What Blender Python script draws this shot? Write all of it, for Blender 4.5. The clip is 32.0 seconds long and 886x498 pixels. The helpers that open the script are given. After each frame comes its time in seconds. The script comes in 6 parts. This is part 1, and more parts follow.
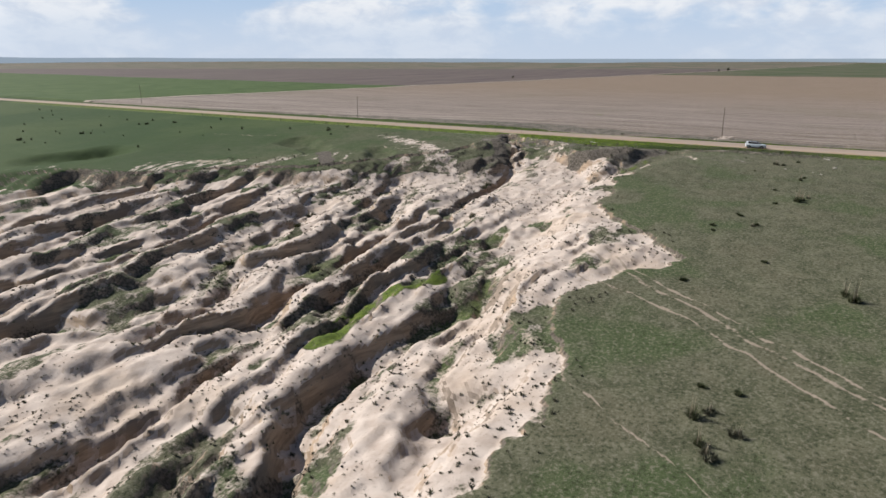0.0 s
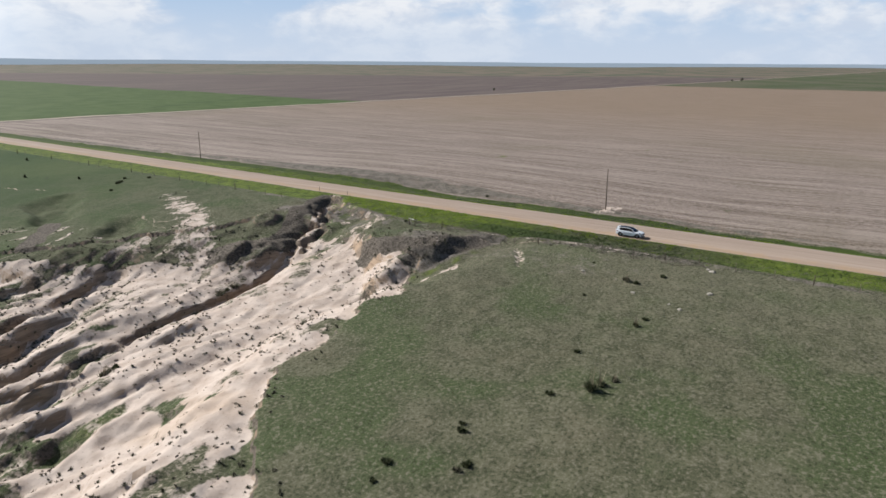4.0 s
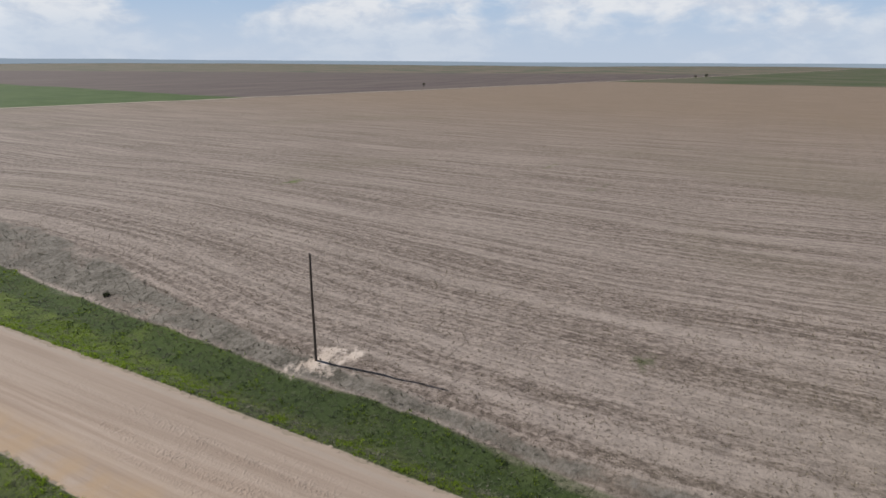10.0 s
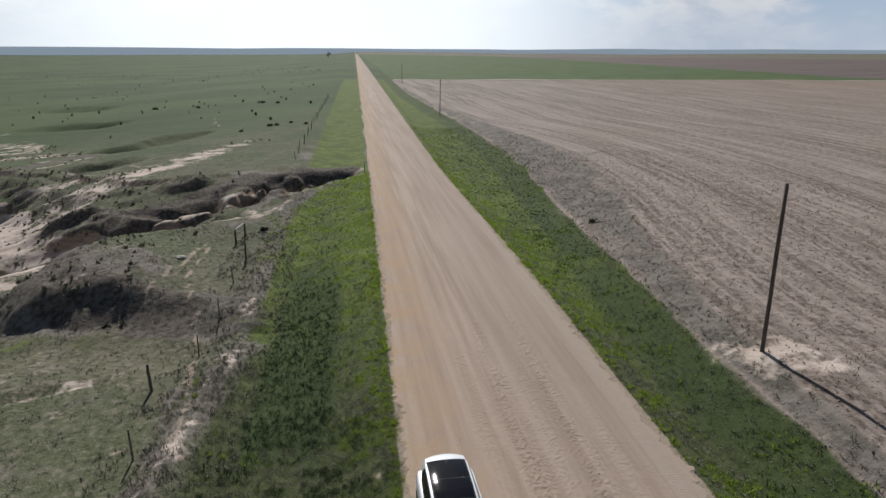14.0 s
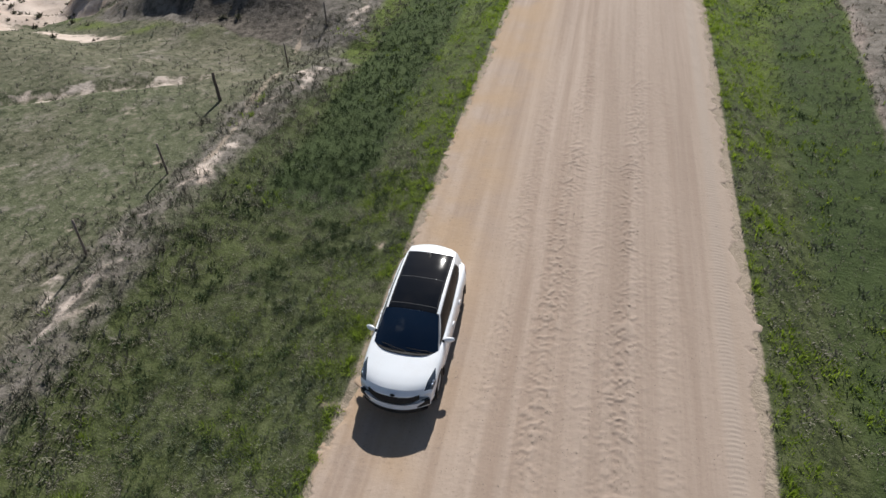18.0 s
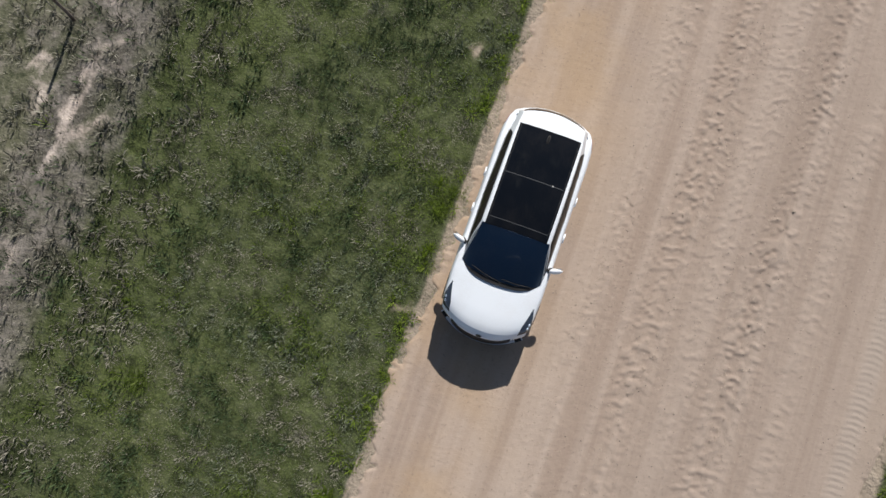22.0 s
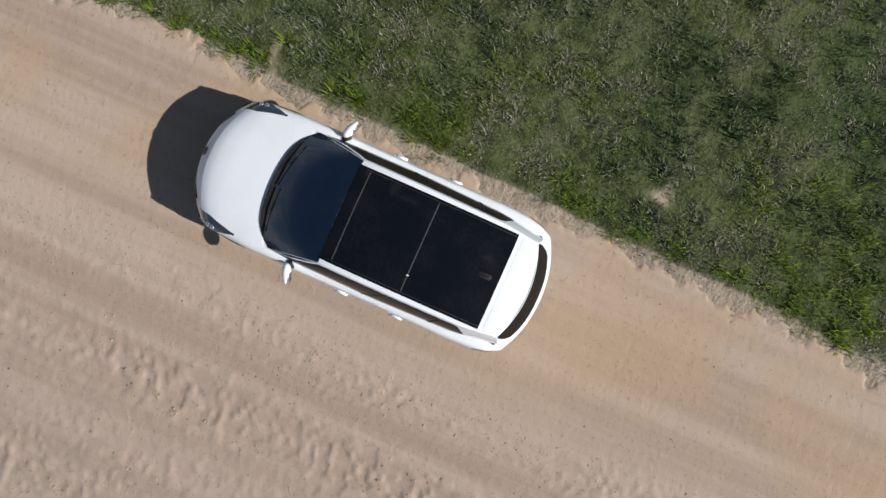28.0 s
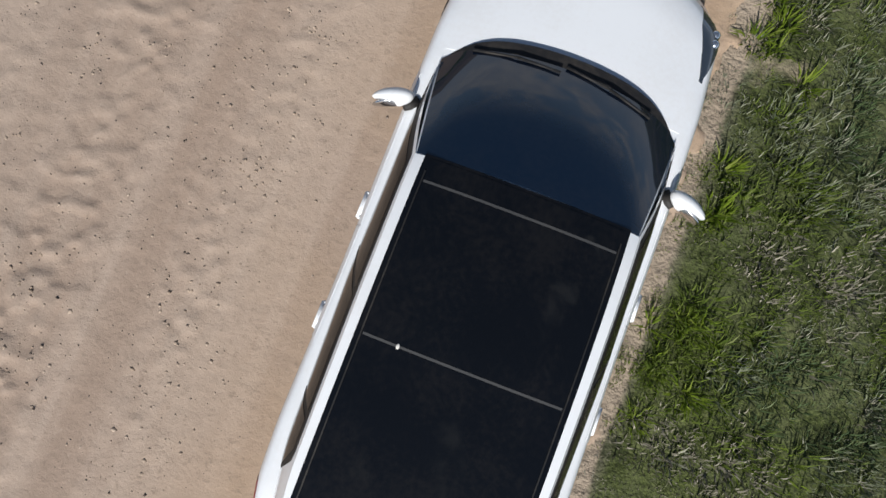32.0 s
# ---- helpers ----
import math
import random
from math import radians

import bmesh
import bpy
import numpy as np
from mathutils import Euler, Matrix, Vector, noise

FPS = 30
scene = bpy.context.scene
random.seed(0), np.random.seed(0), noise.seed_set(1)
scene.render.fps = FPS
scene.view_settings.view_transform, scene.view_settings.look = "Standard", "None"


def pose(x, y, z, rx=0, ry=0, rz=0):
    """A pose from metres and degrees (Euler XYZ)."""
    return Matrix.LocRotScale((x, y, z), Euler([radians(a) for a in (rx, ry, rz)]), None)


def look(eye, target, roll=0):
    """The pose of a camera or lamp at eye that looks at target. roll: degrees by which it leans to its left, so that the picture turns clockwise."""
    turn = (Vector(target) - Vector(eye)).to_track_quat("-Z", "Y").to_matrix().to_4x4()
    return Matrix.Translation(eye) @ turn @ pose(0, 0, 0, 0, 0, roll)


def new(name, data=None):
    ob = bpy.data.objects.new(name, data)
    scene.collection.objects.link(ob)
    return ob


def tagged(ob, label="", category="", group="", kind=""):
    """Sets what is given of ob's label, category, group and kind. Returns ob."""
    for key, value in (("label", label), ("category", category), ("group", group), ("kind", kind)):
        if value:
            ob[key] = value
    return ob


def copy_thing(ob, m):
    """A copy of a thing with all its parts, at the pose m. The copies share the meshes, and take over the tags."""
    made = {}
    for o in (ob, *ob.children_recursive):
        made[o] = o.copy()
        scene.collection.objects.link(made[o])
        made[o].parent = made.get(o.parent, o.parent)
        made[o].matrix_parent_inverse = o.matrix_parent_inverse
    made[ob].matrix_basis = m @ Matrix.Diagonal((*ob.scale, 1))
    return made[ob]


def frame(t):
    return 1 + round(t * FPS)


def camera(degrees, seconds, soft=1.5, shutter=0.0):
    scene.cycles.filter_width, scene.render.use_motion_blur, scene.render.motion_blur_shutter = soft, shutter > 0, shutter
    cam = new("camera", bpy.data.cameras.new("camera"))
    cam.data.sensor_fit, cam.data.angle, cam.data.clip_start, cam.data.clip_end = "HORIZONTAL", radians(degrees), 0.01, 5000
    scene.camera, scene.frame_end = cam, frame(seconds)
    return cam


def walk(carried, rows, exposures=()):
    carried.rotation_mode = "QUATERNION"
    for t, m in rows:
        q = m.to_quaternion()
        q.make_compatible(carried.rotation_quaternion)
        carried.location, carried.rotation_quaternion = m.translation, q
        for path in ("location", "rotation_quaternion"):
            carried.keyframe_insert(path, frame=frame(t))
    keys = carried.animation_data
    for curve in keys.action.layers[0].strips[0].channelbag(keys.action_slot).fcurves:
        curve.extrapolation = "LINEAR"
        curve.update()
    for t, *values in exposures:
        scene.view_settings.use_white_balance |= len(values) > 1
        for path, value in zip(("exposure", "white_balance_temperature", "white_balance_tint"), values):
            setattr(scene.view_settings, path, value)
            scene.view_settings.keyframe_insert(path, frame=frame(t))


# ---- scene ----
cam = camera(68.6, 32.0)
PATH = [
    (0, (-174.084, -11.015, 20.591), (-172.412, -10.073, 20.029), 0.1),
    (0.5, (-165.849, -13.301, 22.551), (-164.175, -12.362, 21.988), 0.1),
    (1, (-157.433, -16.106, 24.606), (-155.758, -15.168, 24.044), 0.2),
    (1.5, (-148.824, -18.958, 26.663), (-147.148, -18.020, 26.103), 0.1),
    (2, (-140.112, -21.552, 28.992), (-138.435, -20.620, 28.429), 0.1),
    (2.5, (-131.271, -24.286, 30.272), (-129.593, -23.352, 29.715), 0.2),
    (3, (-122.513, -26.795, 30.555), (-120.842, -25.848, 29.999), 0.3),
    (3.5, (-113.851, -28.580, 29.909), (-112.190, -27.615, 29.353), 0.4),
    (5.5, (-83.69, -21.788, 22.378), (-82.151, -20.639, 21.821), 0.2),
    (6, (-76.611, -18.537, 22.584), (-75.072, -17.39, 22.025), 0.2),
    (6.5, (-69.017, -16.069, 22.801), (-67.451, -14.957, 22.244), 0.1),
    (7, (-60.856, -14.369, 22.745), (-59.288, -13.26, 22.186), 0.1),
    (7.5, (-52.351, -13.778, 22.575), (-50.634, -12.911, 22.024), 0.1),
    (8, (-43.659, -14.254, 22.398), (-41.943, -13.389, 21.844), 0.2),
    (8.5, (-35.03, -15.606, 22.19), (-33.315, -14.741, 21.634), 0.5),
    (9, (-27.096, -16.874, 21.905), (-25.413, -15.948, 21.349), 0.4),
    (9.5, (-20.848, -17.835, 21.39), (-19.165, -16.907, 20.835), 0.4),
    (10, (-16.232, -18.322, 20.885), (-14.556, -17.382, 20.331), 0.4),
    (10.5, (-12.433, -18.568, 19.654), (-10.924, -17.379, 19.099), 0.3),
    (11, (-9.584, -18.308, 18.164), (-8.346, -16.84, 17.605), 0.5),
    (11.5, (-8.093, -17.874, 16.979), (-7.159, -16.2, 16.41), 0.7),
    (12, (-6.353, -17.285, 15.959), (-5.780, -15.459, 15.377), 0.4),
    (12.5, (-5.620, -16.856, 15.040), (-5.286, -14.973, 14.456), 0.2),
    (13, (-4.923, -16.380, 14.309), (-4.632, -14.490, 13.725), 0.1),
    (13.5, (-4.042, -15.760, 14.029), (-3.752, -13.869, 13.445), 0.1),
    (15.5, (1.376, -12.289, 13.057), (1.657, -10.404, 12.451), -0.0),
    (16, (1.914, -11.978, 12.990), (2.030, -10.134, 12.225), -0.1),
    (16.5, (2.429, -11.802, 13.288), (2.217, -10.039, 12.369), -0.8),
    (17, (2.789, -11.515, 13.257), (2.569, -9.839, 12.188), -1.1),
    (17.5, (3.008, -10.852, 13.196), (2.702, -9.290, 11.986), -1.2),
    (18, (3.178, -9.913, 13.184), (2.841, -8.469, 11.841), -1.3),
    (18.5, (3.125, -8.832, 13.222), (2.666, -7.551, 11.756), -1.6),
    (19, (2.914, -7.595, 13.273), (2.495, -6.443, 11.694), -1.7),
    (19.5, (2.473, -6.210, 13.308), (2.079, -5.204, 11.625), -1.8),
    (20, (1.700, -4.831, 13.415), (1.369, -3.974, 11.639), -1.6),
    (20.5, (0.630, -3.548, 13.433), (-25.857, 67.609, -171.594), -0.73),
    (21, (-0.189, -2.560, 13.487), (-22.519, 53.750, -177.119), -1.75),
    (21.5, (-0.509, -2.143, 13.511), (-17.152, 37.720, -181.769), -2.84),
    (22, (-0.537, -1.782, 13.480), (-11.131, 20.758, -184.963), -5.52),
    (22.5, (-0.570, -1.211, 13.398), (-4.575, 5.712, -186.442), -10.44),
    (23, (-0.501, -0.291, 13.276), (0.562, -5.251, -186.660), -172.57),
    (23.5, (-0.335, 0.698, 13.158), (0.553, -0.855, -186.834), 170.17),
    (24, (-0.297, 1.530, 12.953), (-0.660, 3.147, -187.041), 9.73),
    (24.5, (-0.336, 2.047, 12.527), (-0.166, 1.528, -187.473), -166.85),
    (25, (-0.573, 2.269, 12.060), (3.399, -1.695, -187.861), 177.85),
    (25.5, (-0.798, 2.368, 11.634), (7.555, -4.805, -188.063), -174.29),
    (27.5, (-0.156, 1.695, 9.593), (0.579, 1.993, -190.405), 171.41),
    (28, (-0.033, 1.638, 9.162), (-1.460, 0.548, -190.830), -13.26),
    (28.5, (-0.114, 1.395, 8.652), (0.819, 2.234, -191.344), 174.60),
    (29, (-0.174, 1.153, 8.164), (2.347, 3.916, -191.801), -178.99),
    (29.5, (-0.170, 1.019, 7.643), (3.985, 5.984, -192.252), -169.39),
    (30, (0.011, 0.944, 7.104), (1.049, 5.505, -192.841), 174.61),
    (30.5, (0.152, 0.915, 6.569), (-0.436, 4.418, -193.399), 163.96),
    (31, (0.299, 0.890, 6.023), (-2.112, 5.088, -193.918), 154.83),
    (31.5, (0.307, 0.813, 5.481), (-0.243, 2.435, -194.511), 176.74),
    (32, (0.200, 1.085, 5.081), (7.288, -16.556, -194.013), -0.98),
]
walk(cam, [(t, look(eye, target, roll)) for t, eye, target, roll in PATH], [(0, 0.32), (8, 0.34), (10, 0.17), (11, 0.13), (12, -0.04), (15.5, -0.04), (16.3, 0.32), (18, 0.40), (21, 0.38), (25, 0.36), (28, 0.28), (32, 0.26)])

# ---- light ----
SUN_EL, SUN_AZ = radians(36.4), radians(-3.0)          # azimuth from +y towards +x
world = bpy.data.worlds.new("sky")
scene.world = world
world.use_nodes = True
wt = world.node_tree
wt.nodes.clear()


class Nodes:
    """Short ways to write a node tree."""

    def __init__(self, tree):
        self.tree = tree

    def add(self, kind, **settings):
        node = self.tree.nodes.new(kind)
        for key, value in settings.items():
            setattr(node, key, value)
        return node

    def put(self, socket, value):
        if isinstance(value, bpy.types.NodeSocket):
            self.tree.links.new(value, socket)
        elif value is not None:
            if isinstance(value, tuple) and len(value) == 3 and socket.type == "RGBA":
                value = (*value, 1.0)
            socket.default_value = value

    def math(self, op, a, b=None, c=None, clamp=False):
        n = self.add("ShaderNodeMath", operation=op, use_clamp=clamp)
        for s, v in zip(n.inputs, (a, b, c)):
            self.put(s, v)
        return n.outputs[0]

    def mix(self, f, a, b, blend="MIX"):
        n = self.add("ShaderNodeMix", data_type="RGBA", blend_type=blend)
        self.put(n.inputs["Factor"], f)
        self.put(n.inputs[6], a)
        self.put(n.inputs[7], b)
        return n.outputs[2]

    def ramp(self, v, lo, hi, a=0.0, b=1.0):
        n = self.add("ShaderNodeMapRange", interpolation_type="SMOOTHSTEP")
        for s, x in zip(n.inputs, (v, lo, hi, a, b)):
            self.put(s, x)
        return n.outputs[0]

    def noise(self, co, scale, detail=4.0, rough=0.55, warp=0.0):
        n = self.add("ShaderNodeTexNoise")
        self.put(n.inputs["Vector"], co)
        for k, v in (("Scale", scale), ("Detail", detail), ("Roughness", rough), ("Distortion", warp)):
            self.put(n.inputs[k], v)
        return n.outputs[0]

    def voronoi(self, co, scale, out="Distance", rnd=1.0):
        n = self.add("ShaderNodeTexVoronoi")
        self.put(n.inputs["Vector"], co)
        self.put(n.inputs["Scale"], scale)
        self.put(n.inputs["Randomness"], rnd)
        return n.outputs[out]

    def stretch(self, co, scale=(1, 1, 1), turn=(0, 0, 0)):
        n = self.add("ShaderNodeMapping")
        self.put(n.inputs["Vector"], co)
        n.inputs["Scale"].default_value = scale
        n.inputs["Rotation"].default_value = turn
        return n.outputs[0]

    def attr(self, name):
        return self.add("ShaderNodeAttribute", attribute_name=name).outputs["Fac"]

    def bump(self, height, strength, distance, normal=None):
        n = self.add("ShaderNodeBump")
        self.put(n.inputs["Height"], height)
        n.inputs["Strength"].default_value, n.inputs["Distance"].default_value = strength, distance
        self.put(n.inputs["Normal"], normal)
        return n.outputs[0]


w = Nodes(wt)
sun_from = Vector((math.sin(SUN_AZ) * math.cos(SUN_EL), math.cos(SUN_AZ) * math.cos(SUN_EL), math.sin(SUN_EL)))
sky = w.add("ShaderNodeTexSky", sky_type="NISHITA", sun_disc=False, sun_elevation=SUN_EL, sun_rotation=SUN_AZ,
            air_density=1.0, dust_density=0.6, ozone_density=2.0)
co = w.add("ShaderNodeTexCoord").outputs["Generated"]
sep = w.add("ShaderNodeSeparateXYZ")
w.put(sep.inputs[0], co)
up = w.math("MAXIMUM", sep.outputs[2], 0.0)
low = w.ramp(up, 0.10, 0.34, 1.0, 0.0)                       # hazy lower sky
lower_blue = w.mix(w.ramp(up, 0.0, 0.13), (0.62, 0.72, 0.87), (0.42, 0.60, 0.84))
toward = w.add("ShaderNodeVectorMath", operation="DOT_PRODUCT")
w.put(toward.inputs[0], co)
toward.inputs[1].default_value = (math.sin(SUN_AZ), math.cos(SUN_AZ), 0.10)
glow = w.math("MULTIPLY", w.ramp(toward.outputs["Value"], 0.84, 1.02), low)
# cloud masses, flattened towards the horizon
tall = w.stretch(co, (1.0, 1.0, 2.3))
mass = w.noise(tall, 2.7, 3.0, 0.5, 0.4)
curd = w.noise(tall, 11.0, 8.0, 0.58, 0.25)
cover = w.ramp(w.math("ADD", w.math("MULTIPLY", mass, 0.66), w.math("MULTIPLY", curd, 0.34)), 0.455, 0.565)
cover = w.math("MULTIPLY", cover, w.ramp(up, 0.02, 0.075, 0.35, 1.0))
high = w.noise(w.stretch(co, (1.0, 1.0, 1.0)), 4.2, 7.0, 0.55, 0.5)
sparse = w.math("MULTIPLY", w.ramp(high, 0.60, 0.70), w.math("SUBTRACT", 1.0, low))
lit = w.noise(tall, 17.0, 6.0, 0.6, 0.3)
cloud = w.mix(w.ramp(lit, 0.36, 0.62), (0.68, 0.75, 0.87), (0.90, 0.93, 0.98))
lower = w.mix(cover, lower_blue, cloud)
lower = w.mix(w.math("MULTIPLY", glow, 0.85), lower, (1.55, 1.64, 1.70))
top = w.add("ShaderNodeBackground")
w.put(top.inputs[0], w.mix(w.math("MULTIPLY", sparse, 0.8), sky.outputs[0], (7.0, 7.4, 8.0)))
top.inputs[1].default_value = 0.044
band = w.add("ShaderNodeBackground")
w.put(band.inputs[0], lower)
band.inputs[1].default_value = 0.74
both = w.add("ShaderNodeMixShader")
w.put(both.inputs[0], low)
w.put(both.inputs[1], top.outputs[0])
w.put(both.inputs[2], band.outputs[0])
w.put(w.add("ShaderNodeOutputWorld").inputs[0], both.outputs[0])

sun = new("sun", bpy.data.lights.new("sun", "SUN"))
sun.data.energy, sun.data.angle, sun.data.color = 4.95, radians(0.53), (1.0, 0.97, 0.925)
sun.matrix_world = look(sun_from * 300, (0, 0, 0))


# ---- materials ----
def material(name, rough=0.9, metal=0.0, colour=(0.5, 0.5, 0.5), spec=0.5, coat=0.0):
    m = bpy.data.materials.new(name)
    m.use_nodes = True
    b = m.node_tree.nodes["Principled BSDF"]
    b.inputs["Base Color"].default_value = (*colour, 1)
    b.inputs["Roughness"].default_value, b.inputs["Metallic"].default_value = rough, metal
    b.inputs["Specular IOR Level"].default_value = spec
    b.inputs["Coat Weight"].default_value = coat
    return m, b, Nodes(m.node_tree)


def textured(name, c1, c2, scale, rough=0.85, bump=0.3, dist=0.01, metal=0.0, stretch=(1, 1, 1), spec=0.4):
    m, b, n = material(name, rough, metal, c1, spec)
    co = n.stretch(n.add("ShaderNodeTexCoord").outputs["Object"], stretch)
    big, small = n.noise(co, scale, 5), n.noise(co, scale * 9, 4)
    n.put(b.inputs["Base Color"], n.mix(n.ramp(n.math("ADD", n.math("MULTIPLY", big, 0.65), n.math("MULTIPLY", small, 0.35)), 0.35, 0.65), c1, c2))
    n.put(b.inputs["Normal"], n.bump(small, bump, dist))
    return m


def ground_material():
    m, b, n = material("ground_cover", 0.95, spec=0.15)
    geo = n.add("ShaderNodeNewGeometry")
    pos = geo.outputs["Position"]
    s = n.add("ShaderNodeSeparateXYZ")
    n.put(s.inputs[0], pos)
    x, y, z = s.outputs
    nz = n.add("ShaderNodeSeparateXYZ")
    n.put(nz.inputs[0], geo.outputs["True Normal"])
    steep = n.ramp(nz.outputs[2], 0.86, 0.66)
    n_far, n_big, n_mid = n.noise(pos, 0.012, 4), n.noise(pos, 0.07, 5), n.noise(pos, 0.45, 5)
    n_small, n_fine = n.noise(pos, 2.6, 4, 0.65), n.noise(pos, 11.0, 3, 0.7)
    # pasture: short grey-green steppe grass, drier and greener patches
    grass = n.mix(n.ramp(n_mid, 0.33, 0.68), (0.068, 0.072, 0.041), (0.118, 0.116, 0.074))
    grass = n.mix(n.math("MULTIPLY", n.ramp(n_big, 0.48, 0.62), 0.9), grass, (0.058, 0.080, 0.032))
    grass = n.mix(n.math("MULTIPLY", n.ramp(n_big, 0.46, 0.34), 0.5), grass, (0.125, 0.112, 0.074))
    grass = n.mix(n.math("MULTIPLY", n.math("MULTIPLY", n.ramp(x, -36, -18), n.ramp(y, 40, 20)), 0.42), grass, n.mix(n_mid, (0.100, 0.102, 0.062), (0.150, 0.140, 0.098)))
    grass = n.mix(n.math("MULTIPLY", n.ramp(n_small, 0.53, 0.63), 0.75), grass, (0.175, 0.162, 0.118))
    grass = n.mix(n.math("MULTIPLY", n.ramp(n_small, 0.47, 0.37), 0.75), grass, (0.028, 0.035, 0.016))
    grass = n.mix(n.math("MULTIPLY", n.ramp(n_fine, 0.56, 0.66), 0.6), grass, (0.215, 0.200, 0.150))
    # stubble in rows that run with the road
    bulge = n.math("MULTIPLY", n.ramp(n.math("ABSOLUTE", n.math("SUBTRACT", y, 64.0)), 62, 4), n.ramp(x, 95, 22))
    bend = n.math("MULTIPLY", n.math("SUBTRACT", n.noise(pos, 0.02, 2), 0.5), 5.0)
    across = n.math("SUBTRACT", n.math("ADD", x, bend), n.math("MULTIPLY", bulge, 9.0))
    rowco = n.add("ShaderNodeCombineXYZ")
    n.put(rowco.inputs[0], across)
    n.put(rowco.inputs[1], y)
    rows = rowco.outputs[0]
    crumb = n.noise(n.stretch(rows, (1.5, 0.55, 1)), 1.5, 4, 0.7)
    clod = n.noise(pos, 3.0, 4, 0.75)
    line = n.noise(n.stretch(rows, (1.25, 0.035, 1)), 1.0, 3, 0.6)
    streak = n.noise(n.stretch(rows, (0.16, 0.006, 1)), 1.0, 4, 0.6)
    near_edge = n.ramp(across, 62, 18)
    field = n.mix(n.ramp(n.math("ADD", n.math("MULTIPLY", crumb, 0.55), n.math("MULTIPLY", clod, 0.45)), 0.40, 0.61), (0.104, 0.081, 0.068), (0.300, 0.246, 0.213))
    field = n.mix(n.math("MULTIPLY", n.ramp(line, 0.49, 0.60), 0.52), field, (0.345, 0.290, 0.255))
    field = n.mix(n.math("MULTIPLY", n.ramp(line, 0.49, 0.36), 0.46), field, (0.096, 0.076, 0.061))
    field = n.mix(n.math("MULTIPLY", n.ramp(streak, 0.44, 0.62), n.math("ADD", 0.30, n.math("MULTIPLY", near_edge, 0.35))), field, (0.345, 0.290, 0.255))
    field = n.mix(n.math("MULTIPLY", n.ramp(clod, 0.44, 0.34), n.math("MULTIPLY", near_edge, 0.75)), field, (0.075, 0.058, 0.047))
    field = n.mix(n.math("MULTIPLY", n.ramp(n_far, 0.52, 0.66), 0.30), field, (0.165, 0.140, 0.098))
    field = n.mix(n.math("MULTIPLY", n.ramp(across, 50, 320), 0.85), field, n.mix(n.ramp(line, 0.38, 0.62), (0.190, 0.140, 0.100), (0.238, 0.178, 0.130)))
    wob = n.math("MULTIPLY", n.math("SUBTRACT", n_far, 0.5), 30.0)
    cross = n.math("SUBTRACT", n.math("ADD", y, n.math("MULTIPLY", x, 0.17)), 301.0)
    beyond = n.ramp(cross, -1.0, 1.0)
    green = n.mix(n.ramp(n_big, 0.35, 0.65), (0.048, 0.082, 0.022), (0.070, 0.105, 0.034))
    tram = n.ramp(n.math("ABSOLUTE", n.math("SINE", n.math("MULTIPLY", n.math("ADD", y, n.math("MULTIPLY", x, -0.35)), 0.035))), 0.05, 0.0)
    green = n.mix(n.math("MULTIPLY", tram, 0.7), green, (0.035, 0.055, 0.020))
    plough = n.mix(n.ramp(n.noise(n.stretch(pos, (0.01, 0.08, 1)), 1.0, 4), 0.35, 0.65), (0.100, 0.078, 0.075), (0.130, 0.104, 0.094))
    crop_line = n.math("SUBTRACT", n.math("ADD", x, wob), n.math("ADD", n.math("MULTIPLY", y, 0.09), 228.0))
    crop = n.mix(n.ramp(crop_line, -6.0, 6.0), green, plough)
    tan_far = n.ramp(n.math("ADD", n.math("MULTIPLY", y, 0.55), n.math("MULTIPLY", x, 1.0)), 1250, 1300)
    crop = n.mix(tan_far, crop, n.mix(n.ramp(n_far, 0.45, 0.6), (0.155, 0.128, 0.098), (0.090, 0.098, 0.066)))
    field = n.mix(n.ramp(n.math("ADD", x, wob), 690, 700), field, n.mix(n.ramp(n_far, 0.4, 0.6), (0.066, 0.085, 0.040), (0.105, 0.10, 0.066)))
    field = n.mix(beyond, field, crop)
    lane = n.math("SUBTRACT", 1.0, n.ramp(n.math("ABSOLUTE", cross), 1.6, 2.4))
    field = n.mix(n.math("MULTIPLY", lane, n.ramp(x, 9, 16)), field, (0.36, 0.31, 0.255))
    hedge = n.math("SUBTRACT", 1.0, n.ramp(n.math("ABSOLUTE", n.math("ADD", cross, 4.0)), 1.0, 1.8))
    field = n.mix(n.math("MULTIPLY", hedge, n.math("MULTIPLY", n.ramp(x, 9, 16), 0.7)), field, (0.05, 0.05, 0.03))
    far_land = n.mix(n.ramp(n_far, 0.40, 0.60), (0.030, 0.058, 0.016), (0.054, 0.080, 0.026))
    far_land = n.mix(n.math("MULTIPLY", n.ramp(n_mid, 0.60, 0.70), 0.5), far_land, (0.025, 0.034, 0.016))
    west = n.mix(n.ramp(n.math("ADD", y, n.math("MULTIPLY", n_big, 40.0)), 60, 190), grass, far_land)
    # lush verge: thatch and soil between the blades
    lush = n.mix(n.ramp(n_mid, 0.32, 0.66), (0.074, 0.112, 0.016), (0.140, 0.190, 0.028))
    lush = n.mix(n.math("MULTIPLY", n.ramp(n_small, 0.52, 0.70), 0.4), lush, (0.150, 0.155, 0.070))
    lush = n.mix(n.math("MULTIPLY", n.ramp(n_small, 0.46, 0.34), 0.7), lush, (0.018, 0.022, 0.010))
    n_tiny = n.noise(pos, 30.0, 3, 0.7)
    lush = n.mix(n.math("MULTIPLY", n.ramp(n_tiny, 0.54, 0.40), 0.8), lush, (0.020, 0.024, 0.012))
